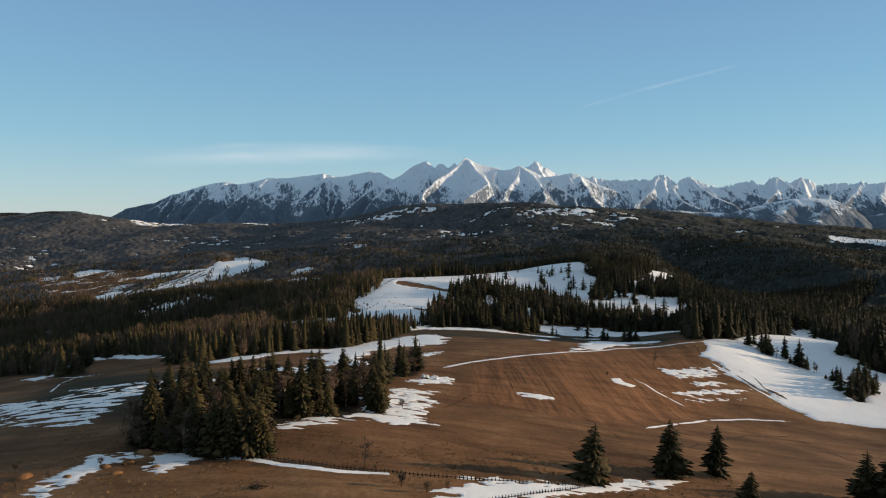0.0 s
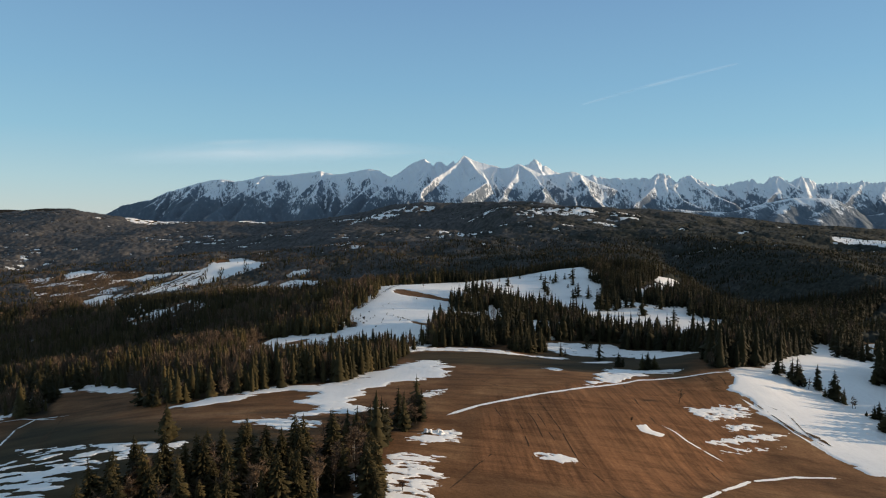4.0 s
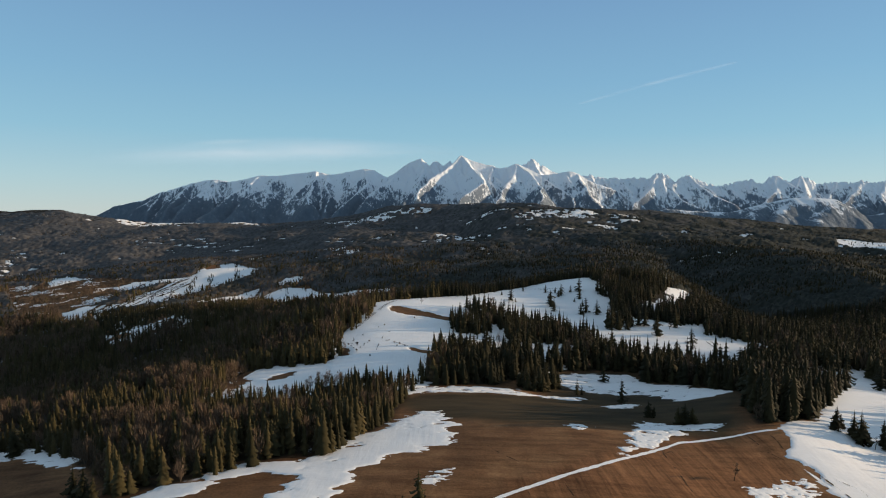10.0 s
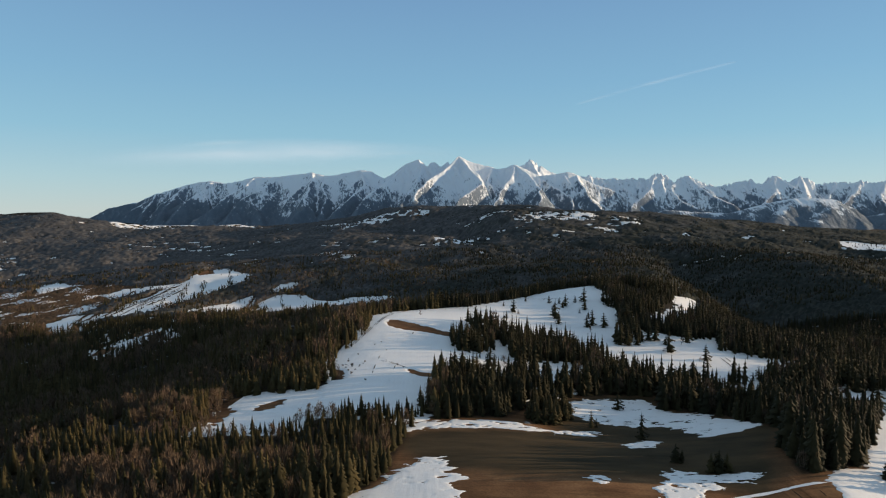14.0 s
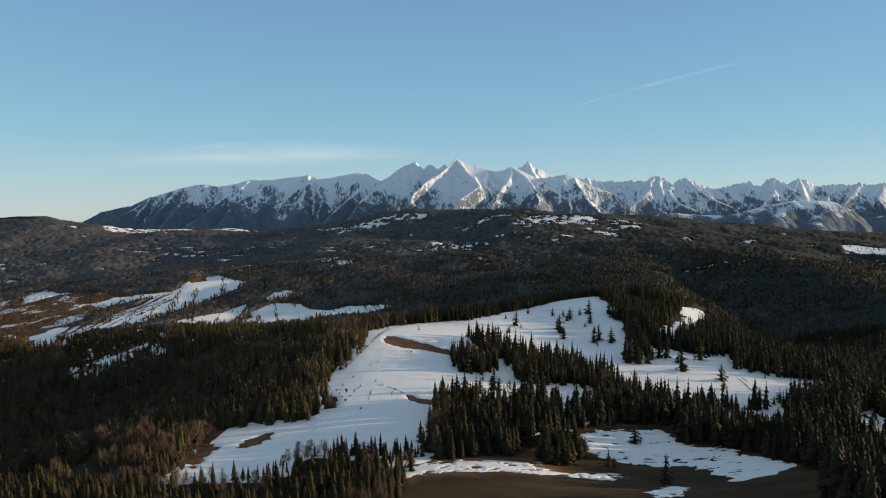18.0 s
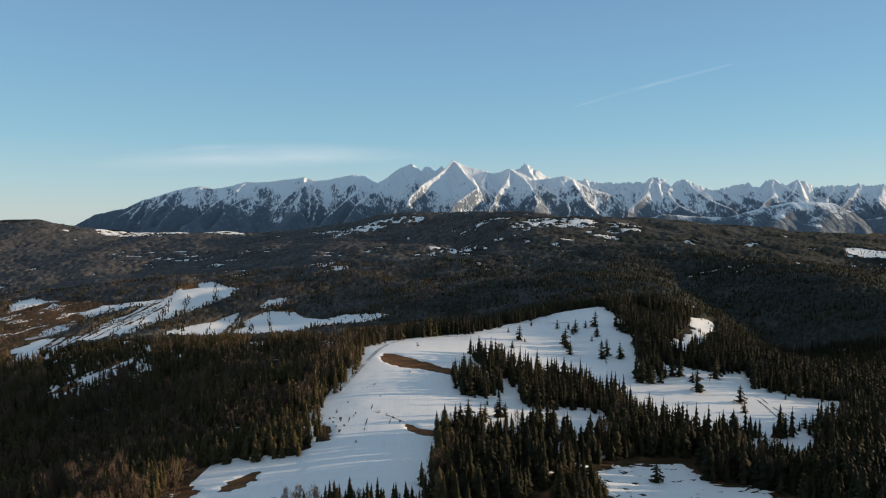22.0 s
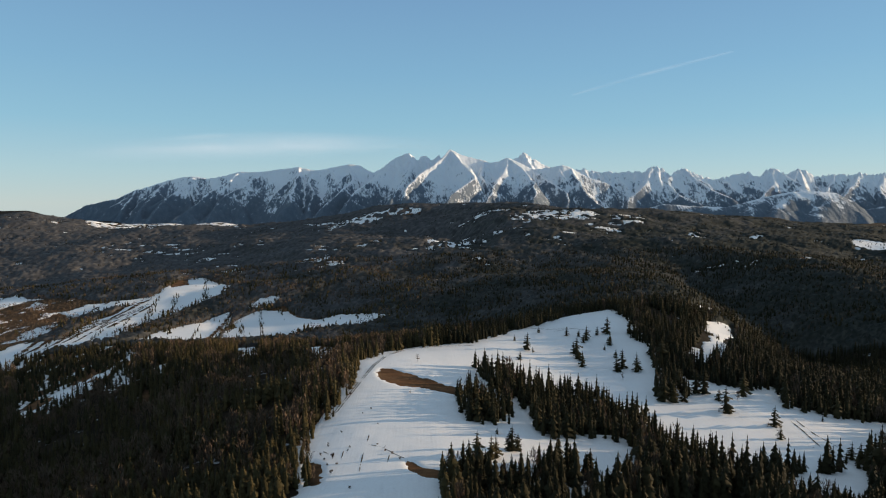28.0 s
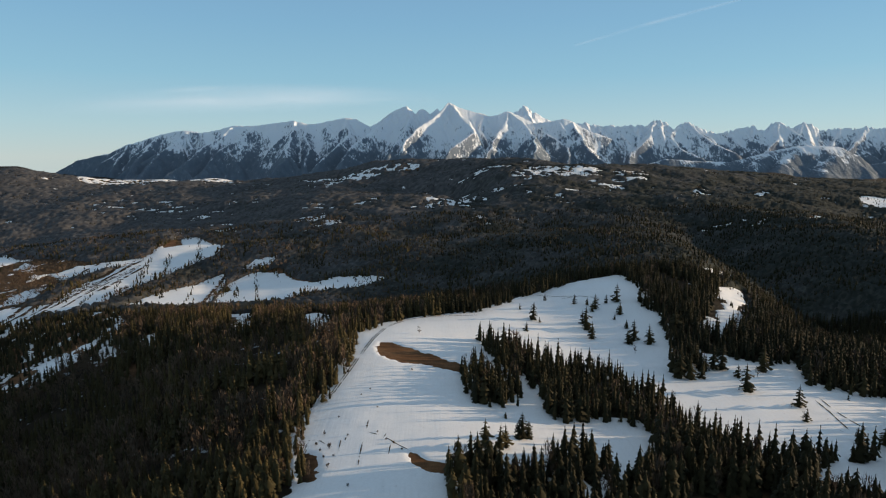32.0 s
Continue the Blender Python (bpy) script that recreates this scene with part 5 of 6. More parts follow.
SINGLE = [
    ("s", 34.1, 132.9, 14.4),
    ("s", 56.3, 146.6, 15.5),
    ("s", 71.1, 152.3, 14.1),
    ("s", 66.6, 126.0, 8.9),
    ("s", 102.4, 141.0, 13.3),
    ("s", 105.4, 138.2, 14.3),
    ("b", -16.4, 122.4, 6.9),
    ("b", -13.0, 188.9, 2.9),
    ("s", -38.2, 126.4, 8.3),
    ("w", -56.0, 128.1, 10.9),
    ("w", -53.5, 128.0, 9.7),
    ("b", -60.4, 129.6, 8.6),
    ("s", -49.3, 126.7, 13.1),
    ("s", -45.7, 126.7, 14.3),
    ("s", -42.0, 126.7, 14.1),
    ("s", -39.2, 126.5, 11.3),
    ("s", -47.8, 129.2, 12.2),
    ("s", -92.8, 227.3, 13.6),
    ("b", 117.5, 330.8, 9.0),
    ("b", 80.1, 289.2, 2.2),
    ("s", -209.6, 370.3, 18.0),
    ("s", -133.4, 297.0, 13.9),
    ("s", -140.0, 302.8, 11.8),
    ("s", -129.0, 295.3, 10.3),
    ("s", 117.8, 483.9, 17.6),
    ("s", 94.4, 512.8, 12.8),
    ("s", 127.6, 563.2, 13.2),
    ("s", 114.6, 423.9, 9.0),
    ("s", 127.4, 405.4, 11.1),
    ("s", 131.5, 405.3, 9.5),
    ("s", 98.1, 514.1, 7.3),
    ("s", 281.9, 684.5, 12.3),
    ("s", 299.1, 682.3, 13.1),
    ("s", 302.4, 676.9, 15.2),
    ("s", 314.9, 678.3, 13.0),
    ("s", 319.9, 678.8, 11.3),
    ("s", 290.1, 675.7, 8.6),
    ("s", 126.5, 402.6, 12.6),
    ("s", 124.1, 405.0, 10.7),
    ("s", 131.8, 404.6, 10.1),
    ("s", 114.3, 423.5, 10.8),
    ("s", 117.3, 423.2, 7.5),
    ("s", 204.0, 395.6, 14.0),
    ("s", 209.9, 400.9, 8.9),
    ("s", 210.2, 390.7, 15.5),
    ("s", 209.3, 384.2, 18.6),
    ("s", 213.5, 388.5, 13.7),
    ("b", 214.5, 381.3, 8.4),
    ("s", 223.2, 387.1, 15.4),
    ("s", 221.2, 381.5, 8.4),
    ("s", 218.4, 372.5, 6.6),
    ("s", 224.6, 372.8, 18.0),
    ("s", 223.1, 368.4, 13.0),
    ("s", 224.1, 364.3, 10.2),
    ("b", 224.6, 357.7, 7.8),
    ("b", 226.5, 358.1, 6.3),
    ("s", 225.0, 347.5, 3.7),
    ("s", 226.7, 343.8, 8.4),
    ("s", 229.6, 344.4, 10.5),
    ("s", 226.8, 338.3, 5.9),
    ("s", 383.9, 568.6, 19.5),
    ("s", 270.3, 401.8, 17.1),
    ("s", 267.9, 401.0, 10.6),
    ("s", 354.0, 563.8, 20.3),
    ("s", 337.4, 580.8, 21.0),
    ("s", 389.8, 591.0, 21.4),
    ("b", 95.3, 635.6, 7.0),
    ("s", 90.0, 979.7, 8.0),
    ("s", 99.7, 945.9, 19.2),
    ("s", 105.3, 938.2, 6.3),
    ("s", 127.5, 1017.2, 8.5),
    ("s", 158.8, 997.5, 11.9),
    ("s", 172.7, 990.7, 9.8),
    ("s", 178.8, 979.1, 17.2),
    ("s", 173.6, 970.7, 10.2),
    ("s", 196.7, 993.6, 10.6),
    ("s", 210.2, 996.3, 21.4),
    ("s", 202.7, 961.2, 14.9),
    ("s", 192.5, 947.8, 6.6),
    ("s", 153.0, 922.9, 23.9),
    ("s", 153.0, 936.4, 15.4),
    ("s", 152.4, 896.6, 17.0),
    ("s", 198.7, 925.1, 10.3),
    ("s", 185.8, 882.4, 14.5),
    ("s", 195.4, 892.5, 20.3),
    ("s", 237.8, 993.5, 18.7),
    ("s", 207.1, 881.3, 19.5),
    ("b", 184.0, 856.0, 9.8),
    ("s", 201.4, 794.4, 23.9),
    ("s", 209.3, 790.9, 18.6),
    ("s", 220.7, 792.6, 12.9),
    ("s", 229.8, 827.2, 20.5),
    ("s", 239.9, 811.7, 23.5),
    ("s", 247.4, 811.8, 23.7),
    ("s", 282.7, 806.6, 23.0),
    ("s", 253.5, 793.7, 11.0),
    ("s", 246.6, 768.2, 22.1),
    ("b", 240.6, 767.6, 4.7),
    ("b", 271.4, 794.8, 11.2),
    ("s", 275.5, 742.1, 17.7),
    ("b", 267.9, 739.5, 5.7),
    ("s", 265.8, 717.3, 10.9),
    ("s", 328.6, 758.6, 5.6),
    ("s", 85.8, 909.8, 9.7),
    ("s", 243.6, 904.3, 25.7),
    ("s", 270.8, 951.7, 20.8),
    ("s", 14.8, 655.6, 17.9),
    ("s", 24.7, 654.2, 15.7),
    ("s", 28.6, 656.5, 15.1),
    ("s", 41.8, 671.0, 17.6),
    ("s", 39.7, 671.3, 13.5),
    ("s", 46.3, 673.2, 12.1),
    ("b", -27.3, 877.6, 9.1),
    ("s", -104.9, 677.9, 5.8),
    ("b", -89.4, 674.9, 4.6),
    ("b", -83.4, 655.4, 4.3),
    ("b", -80.9, 632.3, 3.1),
    ("b", -86.5, 778.5, 2.9),
    ("s", 35.0, 701.6, 5.6),
]
for kind, x, y, h in SINGLE:
    if kind == "s":
        put_tree("small_spruce" if y > 480 and h < 12 else "meadow_spruce" if y > 480 else "field_spruce" if y < 160 else "spruce", x, y, h * (1.15 if y > 560 else 1), "trees standing singly in the fields", prng.uniform(1.05, 1.35) * (1.2 if y < 160 or y > 560 else 1))
    elif kind == "w":
        put_tree("birch", x, y, h)
    elif h < 4.5:
        put_tree("shrub", x, y, h)
    else:
        put_tree("bare", x, y, h)
for key, step, low, high, leafless in (("copse", 5.3, 9, 17.5, 0.42), ("left_corner", 7.5, 10, 17, 0.15), ("right_clump", 6.5, 11, 16, 0.05), ("group_c", 6.2, 11, 17, 0.02)):
    p = np.array(FOREST[key])
    x, y = scatter(step, p[:, 0].min(), p[:, 0].max(), p[:, 1].min(), p[:, 1].max(), prng, lambda a, b: edge_distance(FOREST[key], a, b) > 0.6)
    for a, b in zip(x, y):
        pick = prng.uniform()
        kind = "birch" if pick < 0.08 * (key == "copse") else "bare" if pick < leafless else "spruce"
        put_tree("copse_spruce" if kind == "spruce" and b < 230 else kind, float(a), float(b), prng.uniform(low, high) * (0.72 if kind != "spruce" else 1), "trees of the copse" if key == "copse" else "trees of a small group", prng.uniform(0.95, 1.2))
# brushwood on the bank by the fence and along the field edges
for x, y, h in ((-64, 118, 1.6), (-70, 120, 1.9), (-76, 113, 1.7), (-79, 108, 2.2), (-66, 126, 1.5), (-60, 121, 1.2), (-8, 112, 2.6), (-3, 110, 2.2), (1, 113, 1.8), (-14, 121, 1.2), (-58, 127, 1.6), (63, 149, 1.4), (-86, 118, 2.0), (-83, 103, 2.3), (25, 133, 1.1), (47, 138, 1.2), (61, 128, 1.3)):
    put_tree("shrub", x, y, h, "brushwood by the fence")


# leafless trees beside the track at the lower clearing
for k in range(22):
    y = 498 + 4.4 * k
    put_tree("bare", -163.0 + 7 * math.sin(y / 19) + prng.uniform(-5, 5), y, prng.uniform(5, 9.5), "leafless trees beside a track", 1.15)


# low brush and broken branches on the snowy meadow
for x, y in ((-106.4, 682.6), (-89.9, 676.6), (-83.6, 657.8), (-80.9, 635.5), (-73.5, 672.0), (-62.4, 684.3), (-54.5, 675.7), (-48.2, 664.5), (-42.8, 659.2), (-37.5, 651.0), (-66.0, 609.4), (-57.2, 713.6), (-33.3, 783.1), (-86.3, 778.7), (-105.9, 722.5), (-92.6, 662.2), (-89.1, 654.3), (-85.6, 645.6), (-79.5, 646.2), (-70.9, 735.7), (-65.2, 745.3), (-83.3, 700.0)):
    put_tree("shrub", x, y, prng.uniform(1.3, 2.6), "brush on the snowy meadow", 1.3)


# ---- ruts and furrows in the fields ----
def make_rut():
    n = Nodes("dark_damp_earth", 0.95, 0.1)
    return n.colour(n.ramp(n.noise(0.8, 5, 0.65), (0.35, (0.04, 0.023, 0.012)), (0.7, (0.10, 0.055, 0.027))))


RUT = make_rut()


def rut(line, width, label, fade=0.3, lift=0.0, material=None):
    """A worn line in the field: a shallow ribbon of bare earth of uneven width, broken here and there."""
    p = np.array(line, float)
    run = np.concatenate([[0], np.cumsum(np.hypot(*np.diff(p, axis=0).T))])
    s = np.arange(0, run[-1], 0.9)
    x, y = np.interp(s, run, p[:, 0]), np.interp(s, run, p[:, 1])
    x, y = x + (fbm(s / 9, s * 0 + run[-1], 3) - 0.47) * 0.6, y + (fbm(s / 9, s * 0 + run[-1], 4) - 0.47) * 0.6
    dx, dy = np.gradient(x), np.gradient(y)
    l = np.hypot(dx, dy) + 1e-6
    w = width * (0.5 + 1.0 * fbm(s / 3.5, s * 0 + 5 * run[-1], 6)) * np.clip(np.minimum(s, run[-1] - s) / 6, 0.05, 1)
    w = np.where(fbm(s / 7, s * 0 + run[-1], 9) < fade, 0.01, w)
    v = []
    for k in (-1.0, -0.4, 0.4, 1.0):
        px, py = x - dy / l * w * k / 2, y + dx / l * w * k / 2
        v.append(np.stack([px, py, ground_z(px, py) + lift + (0.035 if abs(k) > 0.5 else 0.05)], -1))
    v = np.stack(v, 1)
    ob = mesh_object("rut", v.reshape(-1, 3), grid_faces(len(s), 4)[:, ::-1], material or RUT)
    return tagged(ob, label, "field track", kind="stuff")


rut([(97.2, 359.0), (92.9, 316.5), (92.4, 287.8), (94.4, 274.5)], 0.7, "thin dark rut worn into the winter field", 0.42, 0.0)
rut([(94.4, 274.5), (98.2, 260.8), (97.7, 239.2)], 0.6, "thin dark rut worn into the winter field", 0.42, 0.0)
rut([(26.6, 301.8), (29.4, 264.9), (28.5, 229.5)], 0.5, "thin dark rut worn into the winter field", 0.42, 0.0)
rut([(33.1, 309.6), (35.8, 276.2), (36.3, 245.4)], 0.5, "thin dark rut worn into the winter field", 0.42, 0.0)
rut([(42.0, 311.5), (45.2, 270.7), (44.9, 237.0)], 0.5, "thin dark rut worn into the winter field", 0.42, 0.0)
rut([(37.5, 310.5), (39.7, 268.2), (40.3, 238.7)], 0.5, "thin dark rut worn into the winter field", 0.42, 0.0)
rut([(20.5, 294.6), (24.3, 262.9)], 0.5, "thin dark rut worn into the winter field", 0.42, 0.0)
rut([(44.9, 237.0), (50.3, 214.2), (55.9, 193.2), (56.6, 169.5), (55.7, 151.2)], 0.6, "thin dark rut worn into the winter field", 0.42, 0.0)
rut([(161.5, 346.0), (163.8, 331.1), (166.3, 312.1), (171.6, 298.2)], 0.9, "thin dark rut worn into the winter field", 0.42, 0.5)
rut([(166.5, 341.9), (174.5, 334.4), (169.5, 303.5)], 0.5, "thin dark rut worn into the winter field", 0.42, 0.5)
rut([(170.7, 314.9), (173.4, 307.8), (174.8, 299.1)], 3.0, "thin dark rut worn into the winter field", 0.42, 0.5)
rut([(163.0, 341.2), (164.3, 331.9)], 1.6, "thin dark rut worn into the winter field", 0.42, 0.5)
rut([(193.1, 293.3), (209.8, 305.4), (229.2, 313.0)], 0.5, "thin dark rut worn into the winter field", 0.42, 0.0)
rut([(-0.4, 195.6), (9.0, 220.6), (16.2, 236.0)], 0.6, "thin dark rut worn into the winter field", 0.42, 0.0)
rut([(57.8, 160.4), (85.8, 195.8), (117.8, 228.6), (141.2, 239.1), (139.5, 192.7)], 0.9, "thin dark rut worn into the winter field", 0.42, 0.0)
rut([(15.3, 351.8), (21.0, 339.6), (28.4, 329.3)], 0.6, "thin dark rut worn into the winter field", 0.42, 0.0)
rut([(147.7, 383.5), (148.0, 361.1), (153.2, 353.3)], 0.7, "thin dark rut worn into the winter field", 0.42, 0.0)
rut([(86.1, 343.2), (101.5, 357.5), (101.5, 351.8)], 0.5, "thin dark rut worn into the winter field", 0.42, 0.0)
rut([(160.0, 388.3), (158.4, 369.9), (155.7, 353.5)], 0.8, "thin dark rut worn into the winter field", 0.42, 0.0)
rut([(-156.5, 276.0), (-151.7, 257.2), (-135.7, 226.0)], 0.6, "thin dark rut worn into the winter field", 0.42, 0.5)
rut([(-135.4, 217.0), (-158.7, 269.1), (-175.0, 303.2)], 0.6, "thin dark rut worn into the winter field", 0.42, 0.0)
rut([(-638.9, 1172.0), (-663.0, 1299.1), (-719.1, 1521.0), (-693.0, 1584.3), (-676.2, 1666.5)], 4.0, "thin dark rut worn into the snowy valley", 0.42, 1.6)
rut([(-618.0, 1197.8), (-634.6, 1315.0), (-657.4, 1468.9), (-653.1, 1539.2), (-644.5, 1624.4)], 4.5, "thin dark rut worn into the snowy valley", 0.42, 1.6)
rut([(-603.0, 1229.8), (-625.4, 1350.6), (-639.8, 1477.7), (-638.4, 1570.5)], 4.0, "thin dark rut worn into the snowy valley", 0.42, 1.6)
rut([(-625.8, 1183.6), (-644.9, 1316.4), (-686.6, 1492.5)], 3.5, "thin dark rut worn into the snowy valley", 0.42, 1.6)
rut([(-630.6, 1360.0), (-651.0, 1500.0), (-639.2, 1598.9)], 3.5, "thin dark rut worn into the snowy valley", 0.42, 1.6)
rut([(-0.5, 275.6), (12.9, 292.9), (34.3, 310.1), (69.6, 337.7), (111.5, 370.2), (151.5, 382.0), (168.1, 385.0)], 2.2, "snow-filled track crossing the brown field", 0.12, 0.1, SNOW_MAT)
rut([(94.5, 292.3), (98.5, 287.1), (100.4, 278.9), (104.9, 272.1), (109.7, 264.3)], 1.3, "snow lying in a ditch through the brown field", 0.20, 0.1, SNOW_MAT)
rut([(71.9, 209.1), (92.4, 231.3), (111.4, 249.0), (133.8, 260.0), (157.4, 266.1)], 1.5, "broken strip of snow along a field bank", 0.36, 0.1, SNOW_MAT)
rut([(-163.3, 245.2), (-186.7, 288.1), (-189.1, 305.1), (-172.5, 302.2)], 0.9, "snow in a track across the winter field", 0.30, 0.1, SNOW_MAT)
rut([(157.4, 347.9), (162.5, 328.6), (164.9, 309.7), (168.4, 293.1), (177.1, 282.9)], 1.6, "snow-covered lane along the field edge", 0.05, 0.1, SNOW_MAT)
rut([(-212.9, 306.3), (-198.6, 309.1), (-174.7, 297.3)], 0.8, "snow in a track across the winter field", 0.30, 0.1, SNOW_MAT)

# dead brush in lines, dirt and wheel tracks on the high meadow
rut([(-73.1, 684.1), (-74.8, 664.0), (-77.8, 643.2)], 0.75, "dark line of dirt and dead brush showing through the snow", 0.44, 0.75)
rut([(-63.0, 662.2), (-63.3, 645.6), (-63.0, 632.0)], 0.75, "dark line of dirt and dead brush showing through the snow", 0.44, 0.75)
rut([(-62.0, 695.8), (-62.2, 679.2)], 0.75, "dark line of dirt and dead brush showing through the snow", 0.44, 0.75)
rut([(-77.6, 670.0), (-77.3, 653.1)], 0.75, "dark line of dirt and dead brush showing through the snow", 0.44, 0.75)
rut([(-61.9, 676.0), (-50.9, 670.3), (-42.7, 660.4), (-36.5, 654.0), (-30.9, 647.9)], 0.75, "dark line of dirt and dead brush showing through the snow", 0.44, 0.75)
rut([(-99.7, 659.1), (-98.6, 669.6), (-91.3, 667.5), (-86.4, 661.8)], 0.75, "dark line of dirt and dead brush showing through the snow", 0.44, 0.75)
rut([(-44.7, 660.8), (-45.7, 644.0)], 0.75, "dark line of dirt and dead brush showing through the snow", 0.44, 0.75)
rut([(-48.4, 673.6), (-50.0, 666.6)], 0.75, "dark line of dirt and dead brush showing through the snow", 0.44, 0.75)
rut([(297.0, 754.6), (296.2, 735.4), (290.1, 703.8)], 1.0, "dark wheel track showing through the snow", 0.40, 0.85)
rut([(303.5, 757.9), (301.9, 731.0), (305.2, 704.3)], 1.0, "dark wheel track showing through the snow", 0.40, 0.85)
rut([(283.5, 724.5), (291.2, 719.3)], 1.0, "dark wheel track showing through the snow", 0.40, 0.85)
rut([(280.4, 707.4), (284.8, 699.9)], 1.0, "dark wheel track showing through the snow", 0.40, 0.85)
rut([(147.5, 1019.5), (172.5, 1023.5), (194.4, 1007.8)], 1.0, "dark wheel track showing through the snow", 0.40, 0.85)
rut([(104.5, 1064.2), (139.6, 1033.6), (166.3, 1025.0)], 1.0, "dark wheel track showing through the snow", 0.40, 0.85)
TRACK = [(-123.0, 683.1), (-111.2, 720.0), (-98.9, 743.4), (-91.9, 780.6), (-83.7, 824.1), (-77.2, 859.7), (-67.0, 903.9), (-46.3, 944.5), (-19.3, 954.4), (35.7, 955.2)]
for shift in (0.0, 2.2):
    rut([(x + 4.5 + shift, y) for x, y in TRACK], 0.8, "worn dirt wheel track along the edge of the snowy meadow", 0.34, 0.85)
rut([(-655.1, 1205.9), (-725.7, 1403.4), (-755.7, 1598.2), (-745.5, 1697.1)], 7.0, "thin dark rut worn into the snowy valley", 0.40, 1.9)
rut([(-642.0, 1211.2), (-703.6, 1417.3), (-709.5, 1532.9), (-689.8, 1596.4)], 7.0, "thin dark rut worn into the snowy valley", 0.40, 1.9)
rut([(-622.4, 1213.4), (-683.6, 1436.3), (-664.0, 1499.2), (-670.4, 1643.8)], 7.0, "thin dark rut worn into the snowy valley", 0.40, 1.9)
rut([(-651.6, 1182.2), (-691.5, 1324.5), (-742.5, 1542.0)], 7.0, "thin dark rut worn into the snowy valley", 0.40, 1.9)
rut([(-659.1, 1429.3), (-666.4, 1560.1), (-661.0, 1670.7)], 7.0, "thin dark rut worn into the snowy valley", 0.40, 1.9)
rut([(-617.8, 1389.4), (-626.8, 1501.5), (-630.4, 1622.2)], 7.0, "thin dark rut worn into the snowy valley", 0.40, 1.9)
rut([(-637.4, 1311.7), (-648.5, 1400.5), (-646.0, 1453.8)], 7.0, "thin dark rut worn into the snowy valley", 0.40, 1.9)
rut([(-394.8, 1294.6), (-430.0, 1452.3), (-435.9, 1539.2), (-404.0, 1589.7)], 7.0, "thin dark rut worn into the snowy valley", 0.40, 1.9)
rut([(-540.5, 1257.9), (-548.9, 1349.3), (-547.9, 1433.7), (-508.0, 1519.8)], 7.0, "thin dark rut worn into the snowy valley", 0.40, 1.9)
rut([(-514.6, 1358.3), (-530.0, 1427.9), (-530.9, 1467.4)], 7.0, "thin dark rut worn into the snowy valley", 0.40, 1.9)
rut([(-532.7, 1268.8), (-542.1, 1376.1), (-526.4, 1482.5)], 7.0, "thin dark rut worn into the snowy valley", 0.40, 1.9)


# ---- the fence ----
def make_wood():
    n = Nodes("weathered_wood", 0.9, 0.1)
    return n.colour(n.ramp(n.noise(6, 4, 0.6, stretch=(1, 1, 0.15)), (0.3, (0.018, 0.014, 0.011)), (0.7, (0.07, 0.055, 0.045))))


WOOD = make_wood()


def bar(name, a, b, w, d, parent, taper=0.0):
    """A squared timber from a to b, with chamfered edges."""
    a, b = Vector(a), Vector(b)
    u = (b - a).normalized()
    s = u.cross(Vector((0, 0, 1)))
    s = s.normalized() if s.length > 1e-3 else Vector((1, 0, 0))
    n = s.cross(u)
    ring = [(1, 0.7), (0.7, 1), (-0.7, 1), (-1, 0.7), (-1, -0.7), (-0.7, -1), (0.7, -1), (1, -0.7)]
    v = [tuple(p + s * x * w / 2 * k + n * y * d / 2 * k) for p, k in ((a, 1), (b, 1 - taper)) for x, y in ring]
    bm = bmesh.new()
    vs = [bm.verts.new(p) for p in v]
    for k in range(8):
        bm.faces.new((vs[k], vs[(k + 1) % 8], vs[8 + (k + 1) % 8], vs[8 + k]))
    bm.faces.new(vs[:8][::-1])
    bm.faces.new(vs[8:])
    me = bpy.data.meshes.new(name)
    bm.to_mesh(me)
    bm.free()
    me.materials.append(WOOD)
    ob = new(name, me)
    ob.parent = parent
    return ob


def fence(line, step, label):
    root = tagged(new("fence"), label, "fence")
    line = [Vector((x, y, 0)) for x, y in line]
    run, place = 0.0, []
    for a, b in zip(line, line[1:]):
        l = (b - a).length
        while run < l:
            place.append(a.lerp(b, run / l))
            run += step
        run -= l
    last = None
    for p in place:
        z = float(ground_z(p.x, p.y))
        lean = prng.uniform(-0.05, 0.05, 2)
        h = prng.uniform(0.72, 0.9)
        bar("post", (p.x, p.y, z - 0.15), (p.x + lean[0], p.y + lean[1], z + h), 0.30, 0.16, root, 0.55)
        if last is not None:
            bar("rail", (*last[:2], last[2] + 0.34), (p.x, p.y, z + 0.34), 0.07, 0.12, root)
        last = (p.x, p.y, z)


fence([(-55.7, 128.9), (-44.5, 126.8), (-33.7, 123.2), (-21.4, 120.6), (-10.9, 120.4), (-1.6, 120.3), (7.8, 121.7), (18.7, 123.9), (31.9, 129.1)], 0.86, "low weathered dark timber fence beside a strip of snow")
fence([(32.5, 128.5), (25.4, 121.9), (16.2, 115.0), (8.0, 108.4)], 0.86, "low weathered dark timber fence turning across a snowdrift")


# ---- a heap of dead branches on the bank ----
heap = tagged(new("brush_heap"), "dark heap of cut branches lying on brown grass", "brush heap")
hz = float(ground_z(-33.9, 106.5))
for k in range(22):
    a = prng.uniform(0, 3.14)
    l = prng.uniform(0.8, 1.9)
    cx, cy, cz = -33.9 + prng.uniform(-0.9, 0.9), 106.5 + prng.uniform(-0.5, 0.5), hz + 0.05 + prng.uniform(0, 0.55) * (k > 6)
    bar("branch", (cx - math.cos(a) * l, cy - math.sin(a) * l * 0.5, cz), (cx + math.cos(a) * l, cy + math.sin(a) * l * 0.5, cz + prng.uniform(-0.05, 0.3)), 0.11, 0.1, heap, 0.5)


